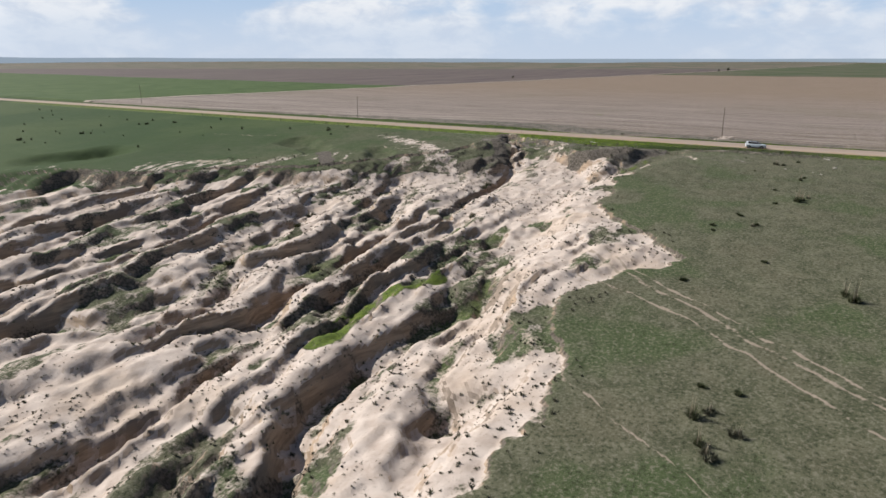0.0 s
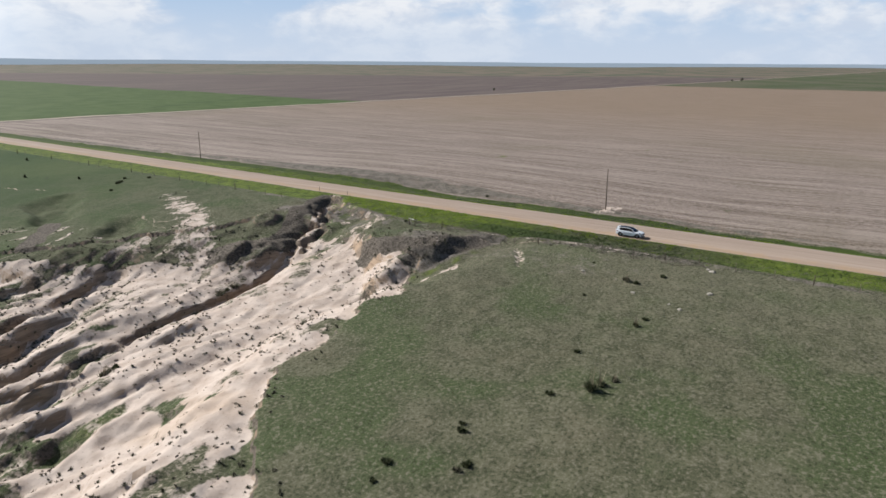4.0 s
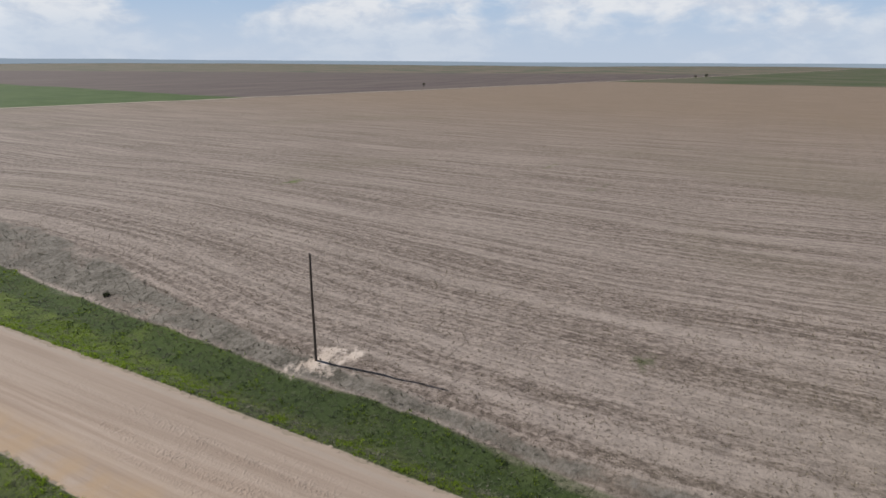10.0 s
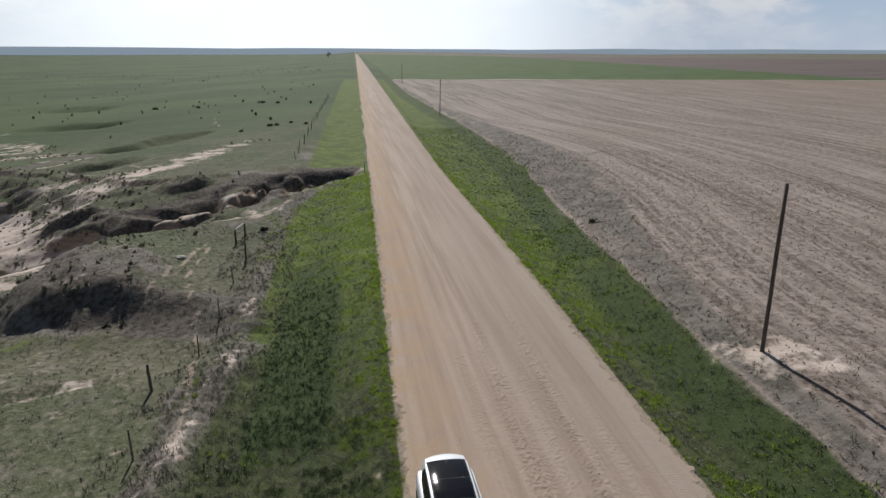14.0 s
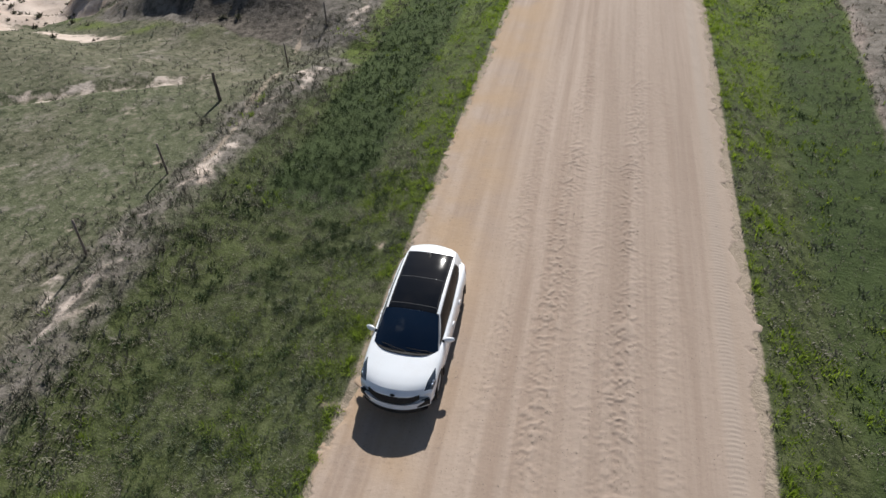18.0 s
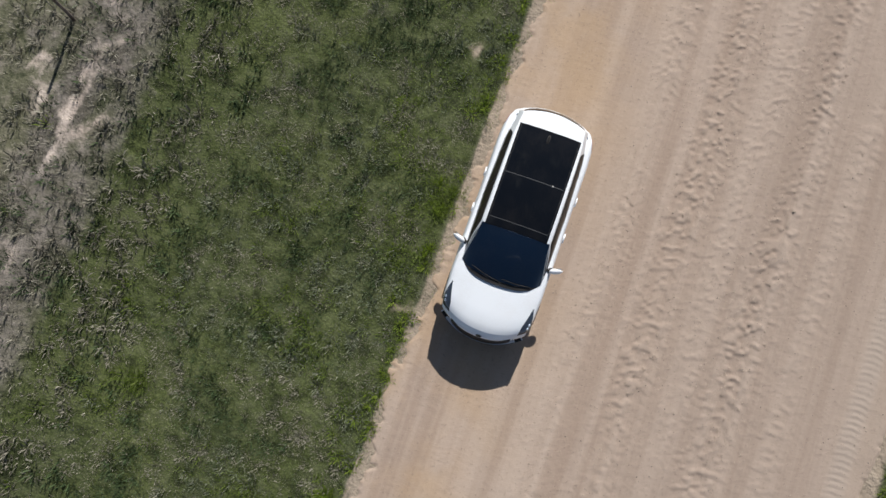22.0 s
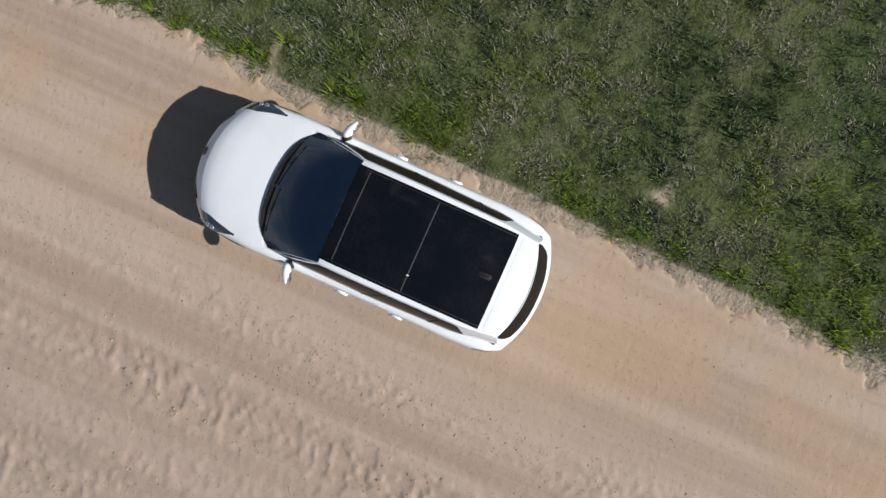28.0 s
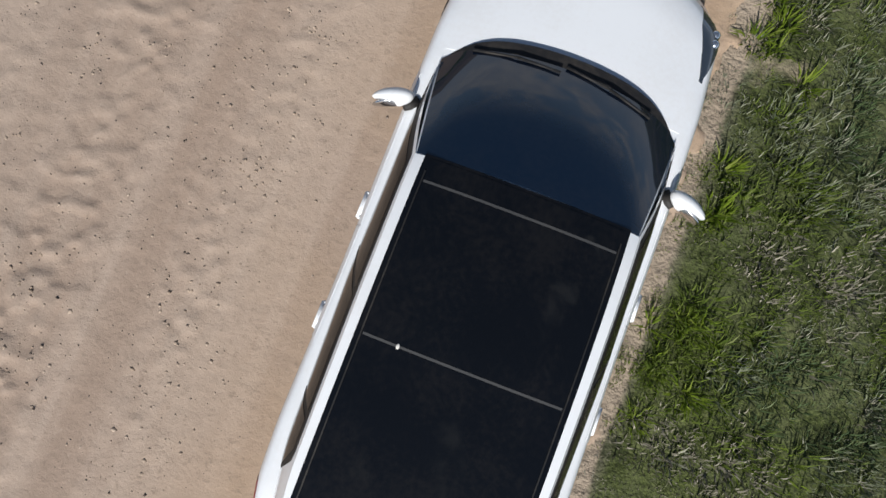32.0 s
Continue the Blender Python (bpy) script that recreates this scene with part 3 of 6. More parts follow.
    for px, py, rx, ry in ((92, 13, 9, 5), (108, 27, 7, 4), (28, -10, 4, 2.2), (70, 60, 10, 4)):
        lush = np.maximum(lush, 0.8 * fbm(x / 1.6, y / 1.2, 3, 217) * np.exp(-((x - px) / rx) ** 2 - ((y - py) / ry) ** 2))
    lush *= smooth(420, 220, np.abs(y))
    bare *= 1 - 0.8 * face
    grey = np.maximum(np.maximum((0.35 + 0.5 * fbm(x / 1.5, y / 1.5, 3, 207)) * knoll, 0.8 * face), 0.55 * spur)
    grey = np.maximum(grey, (0.18 + 0.62 * fbm(x / 2.6, y / 5, 3, 181)) * smooth(-7.4, -9.0, u) * smooth(-12.6, -10.0, u) * smooth(130, 60, np.abs(y)))
    grey = np.maximum(grey, (0.26 + 0.85 * fbm(x / 1.6, y / 4, 4, 191, 0.65)) * smooth(verge - 1.0, verge + 0.8, u) * smooth(crop + 1.2, crop - 1.2, u))
    grey = np.maximum(grey, 0.75 * head * smooth(-1.5, 0.5, inside) * (1 - bare) * smooth(0.40, 0.55, fbm(x / 3, y / 3, 3, 119)))
    grey = np.maximum(grey, (0.06 + 0.60 * fbm(x / 1.3, y / 1.3, 4, 225, 0.6)) * smooth(-30, -20, u) * smooth(-9.5, -11, u) * smooth(-14, -4, y) * smooth(36, 26, y))
    arable = smooth(verge - 0.8, verge + 0.6, u)
    scrape = (0.2 + 0.9 * fbm(x / 0.55, y / 0.55, 3, 197)) * smooth(0.50, 0.72, fbm(x / 2.4, y / 1.5, 4, 195, 0.65)) * smooth(-26, -18, u) * smooth(-9.0, -10.5, u) * smooth(-8, 2, y) * smooth(48, 34, y)
    bare = np.maximum(bare, 0.62 * scrape)
    scuffed = np.exp(-((u + 9.2) / 0.8) ** 2) * smooth(-14, -2, y) * smooth(34, 24, y) * smooth(0.42, 0.62, fbm(x / 1.5, y / 2.5, 3, 209))
    bare = np.maximum(bare, (0.0 + 0.85 * fbm(x / 0.5, y / 0.6, 3, 219, 0.6)) * scuffed)
    bleached, _ = line_distance(x + 0.7 * (vnoise(x / 1.3, y / 1.3, 39) - 0.5), y, ((-8.0, 17.0), (-8.6, 13), (-9.2, 9), (-9.7, 4), (-9.9, -2), (-9.8, -9)))
    rough = fbm(x / 0.45, y / 0.55, 3, 229, 0.65)
    bare = np.maximum(bare, (0.0 + 0.72 * rough) * smooth(0.9, 0.1, bleached))
    bare = np.maximum(bare, (0.1 + 0.7 * rough) * smooth(1.3, 0.4, crack))
    grey = np.maximum(grey, (0.35 + 0.5 * rough) * smooth(1.3, 0.5, bleached))
    deep = (smooth(-3.0, -4.2, u) * smooth(-8.0, -6.6, u) * smooth(34, 24, y) * smooth(3, 9, y) + 0.85 * smooth(verge - 4.6, verge - 2.6, u) * smooth(verge + 0.6, verge - 0.4, u)) * (0.5 + 0.8 * fbm(x / 2.5, y / 3.5, 3, 235))
    trail = np.zeros(np.shape(x))
    for pts, half in TRAILS:
        d, _ = line_distance(x + 0.9 * (vnoise(x / 3, y / 3, 9) - 0.5), y + 0.9 * (vnoise(x / 3, y / 3, 19) - 0.5), pts)
        trail = np.maximum(trail, (0.40 + 0.45 * vnoise(x / 1.1, y / 1.1, 29)) * smooth(half * 1.9, half * 0.3, d))
    trail = np.maximum(trail, 0.95 * smooth(-1.50, -1.22, u) * smooth(right + 0.35, right + 0.05, u))
    for px, py, pr in ((-2.05, 4.1, 0.34), (-2.1, 2.8, 0.26), (-1.75, -1.7, 0.32)):
        trail = np.maximum(trail, 0.62 * np.exp(-(((x - px) / pr) ** 2 + ((y - py) / (1.3 * pr)) ** 2)))
    dug = np.clip(smooth(-6, 0, inside) + knoll + spur + smooth(4, 2, wash), 0, 1)
    return z, dict(dug=dug, bare=bare, lush=np.clip(lush, 0, 1), grey=np.clip(grey, 0, 1), arable=arable, path=trail, deep=np.clip(deep, 0, 1), dark=np.clip(dark, 0, 1))


def stops(*pairs):
    """Grid lines: (end, step) pairs in turn, from the first value on."""
    out = [pairs[0]]
    for end, step in pairs[1:]:
        count = max(1, round((end - out[-1]) / step))
        out += list(np.linspace(out[-1], end, count + 1)[1:])
    return np.array(out)


def sheet(name, xs, ys, heights, parent=None):
    gx, gy = np.meshgrid(xs, ys, indexing="ij")
    nx, ny = gx.shape
    verts = np.stack([gx, gy, heights], -1).reshape(-1, 3)
    k = np.arange(nx * ny).reshape(nx, ny)
    quads = np.stack([k[:-1, :-1], k[1:, :-1], k[1:, 1:], k[:-1, 1:]], -1).reshape(-1, 4)
    me = bpy.data.meshes.new(name)
    me.vertices.add(len(verts))
    me.vertices.foreach_set("co", verts.ravel())
    me.loops.add(quads.size)
    me.loops.foreach_set("vertex_index", quads.ravel())
    me.polygons.add(len(quads))
    me.polygons.foreach_set("loop_start", np.arange(0, quads.size, 4))
    me.polygons.foreach_set("use_smooth", np.ones(len(quads), bool))
    me.update()
    me.validate()
    ob = new(name, me)
    ob.parent = parent
    return ob


GX = stops(-4700, (-2200, 250), (-900, 100), (-420, 30), (-240, 8), (-170, 1.6), (-12, 0.42), (-0.2, 0.2), (8, 0.6), (16, 0.3), (32, 0.6), (120, 4), (400, 20), (1000, 60), (2200, 150), (4700, 250))
GY = stops(-4700, (-2200, 250), (-800, 100), (-300, 30), (-90, 6), (-34, 1.1), (-8, 0.45), (130, 0.42), (175, 1.2), (340, 5), (700, 20), (1400, 70), (2200, 130), (4700, 250))
gxx, gyy = np.meshgrid(GX, GY, indexing="ij")
height, masks = land(gxx, gyy)
ground = sheet("ground", GX, GY, height)
for key, value in masks.items():
    ground.data.attributes.new(key, "FLOAT", "POINT").data.foreach_set("value", np.ascontiguousarray(value, dtype=np.float32).ravel())
ground.data.materials.append(GROUND)
tagged(ground, "rolling steppe ground with grass, pale eroded gullies and ploughed fields", "ground", kind="structure")


def ground_z(x, y):
    return float(land(np.array([float(x)]), np.array([float(y)]))[0][0])


# ---- the road ----
def road_material():
    m, b, n = material("packed_dirt", 0.93, spec=0.2)
    co = n.add("ShaderNodeTexCoord").outputs["Object"]
    a, c = n.noise(co, 0.35, 5), n.noise(n.stretch(co, (1.3, 0.035, 1), (0, 0, radians(-1.26))), 1.6, 5, 0.6)
    grit, fine = n.noise(co, 14, 4, 0.7), n.noise(co, 60, 3, 0.7)
    sep = n.add("ShaderNodeSeparateXYZ")
    n.put(sep.inputs[0], co)
    v = n.math("ADD", n.math("SUBTRACT", sep.outputs[0], n.math("MULTIPLY", sep.outputs[1], LEAN_ROAD)), 1.2)
    vw = n.math("ADD", v, n.math("MULTIPLY", n.math("SUBTRACT", n.noise(co, 0.12, 2), 0.5), 1.2))
    broad = n.noise(n.stretch(co, (0.9, 0.012, 1), (0, 0, radians(-1.26))), 1.0, 3, 0.55)
    col = n.mix(n.ramp(c, 0.34, 0.66), (0.290, 0.219, 0.172), (0.385, 0.306, 0.250))
    col = n.mix(n.math("MULTIPLY", n.ramp(broad, 0.46, 0.62), 0.42), col, (0.385, 0.308, 0.250))
    col = n.mix(n.math("MULTIPLY", n.ramp(broad, 0.46, 0.36), 0.22), col, (0.250, 0.192, 0.153))
    col = n.mix(n.math("MULTIPLY", n.math("MULTIPLY", n.ramp(vw, 3.4, 1.2), n.ramp(a, 0.34, 0.62)), 0.75), col, (0.372, 0.262, 0.166))
    col = n.mix(n.math("MULTIPLY", n.ramp(v, 8.5, 8.8), 0.55), col, (0.400, 0.325, 0.262))
    col = n.mix(n.math("MULTIPLY", n.ramp(grit, 0.56, 0.72), 0.65), col, (0.205, 0.158, 0.122))
    col = n.mix(n.math("MULTIPLY", n.ramp(grit, 0.42, 0.28), 0.35), col, (0.41, 0.34, 0.28))
    col = n.mix(n.math("MULTIPLY", n.ramp(vw, 3.6, 6.0), 0.35), col, (0.272, 0.216, 0.178))
    ridge = n.attr("loose")
    col = n.mix(n.math("MULTIPLY", ridge, 0.65), col, (0.330, 0.275, 0.232))
    n.put(b.inputs["Base Color"], col)
    n.put(b.inputs["Normal"], n.bump(fine, 0.4, 0.006, n.bump(grit, 0.5, 0.018)))
    return m


def road_surface(v, y):
    """Height of the road and of its loose ridges; v runs across it, from its -x edge."""
    crown = 0.06 * (1 - ((v - 4.8) / 4.8) ** 2)
    ruts = np.zeros(np.shape(v))
    loose = np.zeros(np.shape(v))
    for centre, wide, ridge in ((4.55, 0.46, 0.8), (6.35, 0.46, 0.8), (3.25, 0.35, 0.5), (5.5, 0.45, 0.4), (7.4, 0.4, 0.35)):
        here = np.exp(-((v - centre - 0.15 * np.sin(y / 9 + centre)) / wide) ** 2)
        curl = y / 0.090 + 2.0 * fbm(v / 0.35, y / 0.7, 2, 33) + 1.1 * np.abs(v - centre) / wide
        lump = vnoise(v / 0.10 + centre * 7, curl, int(centre * 10))
        here = here * (0.35 + 0.9 * smooth(0.25, 0.6, fbm(v / 1.2, y / 3.0, 2, 37)))
        ruts += here * ridge * 0.027 * (smooth(0.42, 0.80, lump) - 0.25)
        loose += here * ridge * 0.35 * smooth(0.45, 0.8, lump)
    mark = np.exp(-((v - 8.92 - 0.08 * np.sin(y / 6)) / 0.20) ** 4)
    ruts += mark * (0.006 + 0.012 * vnoise(v / 0.3, y / 0.4, 47)) * (np.abs(((y / 0.13 + 1.6 * np.abs(v - 8.92)) % 1.0) - 0.5) * 2 - 0.6)
    loose += 0.9 * mark
    for centre in (0.9, 2.5):
        ruts -= 0.02 * np.exp(-((v - centre - 0.1 * np.sin(y / 13)) / 0.3) ** 2)
    return crown + ruts + 0.014 * (fbm(v / 0.4, y / 0.6, 3, 131) - 0.5) + 0.007 * (fbm(v / 0.07, y / 0.07, 2, 133) - 0.5), np.clip(loose, 0, 1)


ROAD = road_material()


def road_edge(v, y):
    """Positive on the road, negative out in the grass: a crumbling edge on either side."""
    rag = 0.55 * (fbm(v / 0.30, y / 0.30, 4, 141, 0.6) - 0.5) + 0.34 * (fbm(v / 1.5, y / 1.9, 2, 151) - 0.5)
    rag2 = 0.60 * (fbm(v / 0.35, y / 0.40, 4, 161, 0.6) - 0.5) + 0.4 * (fbm(v / 1.5, y / 2.5, 2, 171) - 0.5)
    return np.minimum(v + rag, road_right(y) + 1.2 - v + rag2)


def road_piece(name, ys, vs):
    gv, gy = np.meshgrid(vs, ys, indexing="ij")
    z, loose = road_surface(gv, gy)
    x = -1.2 + gv + LEAN_ROAD * gy
    r = np.hypot(x, gy)
    lift = 0.0014 * r + smooth(600, 2600, r) * (26 * (fbm(x / 1500 + 3, gy / 1500 - 5, 3, 5) - 0.5)) - 9.0 * smooth(1500, 4600, r)
    rim = smooth(0.10, -0.05, road_edge(gv, gy)) + smooth(-0.45, -0.6, gv) + smooth(10.05, 10.2, gv)
    rim = 0.055 * np.clip(rim, 0, 1) * (1 + 0.02 * r) + 0.4 * (smooth(-0.45, -0.6, gv) + smooth(10.05, 10.2, gv))
    rim = rim + 0.8 * smooth(-0.18, -0.45, road_edge(gv, gy))
    height = np.where((gv < 0) | (gv > 9.6), 0.0, 1.0)
    z = np.where(height > 0, z, 0.014 * (fbm(gv / 0.4, gy / 0.6, 3, 131) - 0.5))
    z = z + lift - rim + 0.02
    ob = sheet(name, vs, ys, z)
    co = np.stack([x, gy, z], -1)
    ob.data.vertices.foreach_set("co", co.ravel())
    ob.data.attributes.new("loose", "FLOAT", "POINT").data.foreach_set("value", loose.astype(np.float32).ravel())
    ob.data.update()
    ob.data.materials.append(ROAD)
    return ob


road = road_piece("road", stops(-1500, (-500, 60), (-120, 14), (-28, 1.5), (-9, 0.10), (-6, 0.06), (10, 0.032), (16, 0.055), (34, 0.12), (90, 0.5), (260, 3), (800, 20), (3000, 90)), stops(-0.6, (0.7, 0.045), (2.7, 0.11), (7.2, 0.036), (10.2, 0.05)))
tagged(road, "straight packed dirt road, pinkish tan, with wheel ruts", "road", kind="structure")


# ---- helpers for things ----
def thing(name, place, label, category, group="", turn=0.0):
    ob = new(name)
    ob.matrix_world = pose(*place, 0, 0, turn)
    ob.empty_display_size = 0.2
    return tagged(ob, label, category, group)


def part(name, bm, mat, parent, label=""):
    me = bpy.data.meshes.new(name)
    bm.to_mesh(me)
    bm.free()
    me.materials.append(mat)
    ob = new(name, me)
    ob.parent = parent
    if label:
        tagged(ob, label)
    return ob


def tube(bm, a, b, r1, r2=None, sides=10):
    a, b = Vector(a), Vector(b)
    m = Matrix.Translation((a + b) / 2) @ (b - a).to_track_quat("Z", "Y").to_matrix().to_4x4()
    bmesh.ops.create_cone(bm, cap_ends=True, segments=sides, radius1=r1, radius2=r1 if r2 is None else r2, depth=(b - a).length, matrix=m)


def block(bm, lo, hi, bevel=0.0):
    m = Matrix.LocRotScale(((lo[0] + hi[0]) / 2, (lo[1] + hi[1]) / 2, (lo[2] + hi[2]) / 2), None, (hi[0] - lo[0], hi[1] - lo[1], hi[2] - lo[2]))
    made = bmesh.ops.create_cube(bm, size=1.0, matrix=m)["verts"]
    if bevel:
        bmesh.ops.bevel(bm, geom=list({e for v in made for e in v.link_edges}), offset=bevel, segments=2, affect="EDGES")


WOOD = textured("weathered_wood", (0.075, 0.055, 0.042), (0.155, 0.120, 0.095), 3.0, stretch=(6, 6, 0.5))
STEEL = textured("rusty_steel", (0.13, 0.10, 0.085), (0.24, 0.20, 0.18), 5.0, 0.6, metal=0.6)
WHITE_PAINT = textured("worn_white_paint", (0.62, 0.60, 0.56), (0.74, 0.73, 0.70), 4.0)


# ---- the parked car ----
def paint(name, colour, rough, metal=0.0, coat=0.0, spec=0.5, dust=0.0):
    m, b, n = material(name, rough, metal, colour, spec, coat)
    b.inputs["Coat Roughness"].default_value = 0.04
    co = n.add("ShaderNodeTexCoord").outputs["Object"]
    v = n.ramp(n.math("ADD", n.math("MULTIPLY", n.noise(co, 2.2, 5), 0.6), n.math("MULTIPLY", n.noise(co, 30, 3), 0.4)), 0.42, 0.68)
    n.put(b.inputs["Base Color"], n.mix(n.math("MULTIPLY", v, dust), colour, (0.42, 0.35, 0.28)))
    n.put(b.inputs["Roughness"], n.math("ADD", n.math("MULTIPLY", v, 0.15 * min(1, dust * 5)), rough))
    return m


CAR_WHITE = paint("white_car_paint", (0.75, 0.78, 0.815), 0.30, 0.0, 0.8, 0.5, 0.10)
# windscreen: reflected sky blue is put into the dark base colour
CAR_GLASS = paint("sky_tinted_windscreen", (0.006, 0.016, 0.036), 0.03, 0.0, 0.0, 0.55, 0.012)
SIDE_GLASS = paint("tinted_side_glass", (0.020, 0.017, 0.015), 0.05, 0.0, 0.0, 0.6, 0.03)
ROOF_GLASS = paint("black_roof_glass", (0.004, 0.005, 0.007), 0.05, 0.0, 0.0, 0.35, 0.012)
REAR_GLASS = paint("dark_rear_glass", (0.006, 0.006, 0.007), 0.12, 0.0, 0.0, 0.12, 0.02)
for glass in (SIDE_GLASS, REAR_GLASS):
    glass.node_tree.nodes["Principled BSDF"].inputs["IOR"].default_value = 1.14
BLACK_TRIM = paint("black_trim", (0.014, 0.014, 0.015), 0.6, 0.0, 0.0, 0.25, 0.06)
GREY_SEAL = paint("grey_seal", (0.055, 0.057, 0.060), 0.75, 0.0, 0.0, 0.15, 0.02)
RUBBER = paint("tyre_rubber", (0.022, 0.021, 0.020), 0.85, 0.0, 0.0, 0.3, 0.35)
ALLOY = paint("alloy", (0.45, 0.46, 0.48), 0.3, 0.9, 0.0, 0.5, 0.12)
LAMP_GLASS = paint("headlamp_lens", (0.045, 0.058, 0.078), 0.06, 0.25, 0.6, 0.6, 0.02)
LAMP_CORE = paint("headlamp_reflector", (0.55, 0.60, 0.66), 0.12, 0.9, 0.0, 0.5, 0.0)
TAIL_RED = paint("tail_lamp_red", (0.16, 0.012, 0.012), 0.12, 0.0, 0.5, 0.5, 0.03)
CHROME = paint("chrome", (0.62, 0.63, 0.65), 0.12, 1.0, 0.0, 0.5, 0.05)


def curve(y, *pairs):
    """Smoothed table."""
    xs, vs = [p[0] for p in pairs], [p[1] for p in pairs]
    span = np.linspace(-0.09, 0.09, 7)
    return float(np.mean([np.interp(y + d, xs, vs) for d in span]))


def lower_point(y, q):
    """Lower body: station y along the car, q from -8 to 8 round the section, 0 at the crown."""
    w = curve(y, (-1.73, 0.83), (-1.66, 0.875), (-1.5, 0.90), (-1.2, 0.915), (-0.8, 0.935), (0.2, 0.935), (1.0, 0.930), (2.05, 0.945), (2.5, 0.930), (2.8, 0.885), (2.92, 0.845), (2.97, 0.80))
    zt = curve(y, (-1.73, 0.73), (-1.69, 0.82), (-1.55, 0.905), (-1.3, 0.955), (-0.8, 1.005), (-0.4, 1.035), (0, 1.04), (2.5, 1.07), (2.8, 1.05), (2.92, 0.99), (2.97, 0.91))
    zs = zt - curve(y, (-1.7, 0.05), (-1.2, 0.085), (-0.5, 0.09), (0, 0.085), (2.5, 0.09), (2.95, 0.05))
    zb = curve(y, (-1.73, 0.30), (-1.3, 0.22), (2.5, 0.22), (2.97, 0.34))
    flank = 0.012 * math.sin(3.0 * y)
    ctrl = [(0, zb), (w * 0.8, zb + 0.02), (w * 0.965, zb + 0.10), (w * 0.985, 0.50), (w + 0.002, 0.70 + flank), (w * 0.965, zs), (w * 0.83, zt - 0.022), (w * 0.42, zt + 0.004), (0, zt + 0.012)]
    p = 8 - abs(q)
    i = min(7, int(p))
    f = p - i
    a, b, c, d = (ctrl[max(0, i - 1)], ctrl[i], ctrl[i + 1], ctrl[min(8, i + 2)])
    if i == 7:
        d = (-ctrl[7][0], ctrl[7][1])
    xz = [0.5 * ((2 * b[k]) + (c[k] - a[k]) * f + (2 * a[k] - 5 * b[k] + 4 * c[k] - d[k]) * f * f + (3 * b[k] - a[k] - 3 * c[k] + d[k]) * f ** 3) for k in (0, 1)]
    bend = curve(y, (-1.73, 0.40), (-1.3, 0.22), (-0.6, 0.05), (-0.1, 0), (2.0, 0), (2.5, -0.09), (2.97, -0.30))
    x = xz[0] * (1 if q >= 0 else -1)
    return Vector((x, y + bend * (abs(x) / 0.93) ** 2.2, xz[1]))


def roof_z(y):
    return curve(y, (0.2, 1.505), (0.45, 1.555), (0.8, 1.59), (1.2, 1.603), (1.7, 1.597), (2.1, 1.575), (2.4, 1.545), (2.7, 1.49))


def roof_point(x, y):
    return Vector((x, y, roof_z(y) - 0.060 * (abs(x) / 0.665) ** 2.6))


def side_point(sign, a, v):
    yb, yr = -0.42 + 3.13 * a, 0.32 + 2.28 * a
    xb = curve(yb, (-0.45, 0.785), (0, 0.822), (1.0, 0.832), (2.1, 0.80), (2.75, 0.70))
    xr = curve(yr, (0.3, 0.665), (2.2, 0.655), (2.65, 0.60))
    low, top = Vector((xb, yb, 1.000 + 0.026 * yb + 0.05 * max(0, 1 - a / 0.2))), Vector((xr, yr, roof_point(xr, yr).z))
    p = low.lerp(top, v)
    p.x = sign * (p.x + 0.028 * math.sin(math.pi * v))
    return p


def screen_point(s, t):
    low = Vector((0.80 * t, -0.65 + 0.12 * t * t + 0.12 * t ** 6, 1.035 - 0.035 * t * t))
    top = Vector((0.665 * t, 0.30 + 0.02 * t * t, roof_z(0.30) - 0.060 * abs(t) ** 2.6))
    p = low.lerp(top, s)
    p.z += 0.035 * math.sin(math.pi * min(1, max(0, s))) * (1 - 0.5 * t * t)
    return p


def rear_point(t, v):
    low = Vector((0.75 * t, 2.70 + 0.225 * (1 - abs(t) ** 2.4), 1.05))
    top = Vector((0.60 * t, 2.60 + 0.12 * (1 - t * t), roof_z(2.62) - 0.06 * abs(t) ** 2.6))
    return low.lerp(top, v)


def grid(bm, fn, us, vs, keep=None):
    pts = [[bm.verts.new(fn(u, v)) for v in vs] for u in us]
    for i in range(len(us) - 1):
        for j in range(len(vs) - 1):
            four = (pts[i][j], pts[i + 1][j], pts[i + 1][j + 1], pts[i][j + 1])
            if keep is None or keep(sum((p.co for p in four), Vector()) / 4):
                bm.faces.new(four)
    return pts


def finish(bm):
    bmesh.ops.remove_doubles(bm, verts=bm.verts, dist=0.0004)
    bmesh.ops.delete(bm, geom=[v for v in bm.verts if not v.link_faces], context="VERTS")
    bmesh.ops.recalc_face_normals(bm, faces=bm.faces)
    for f in bm.faces:
        f.smooth = True
    return bm


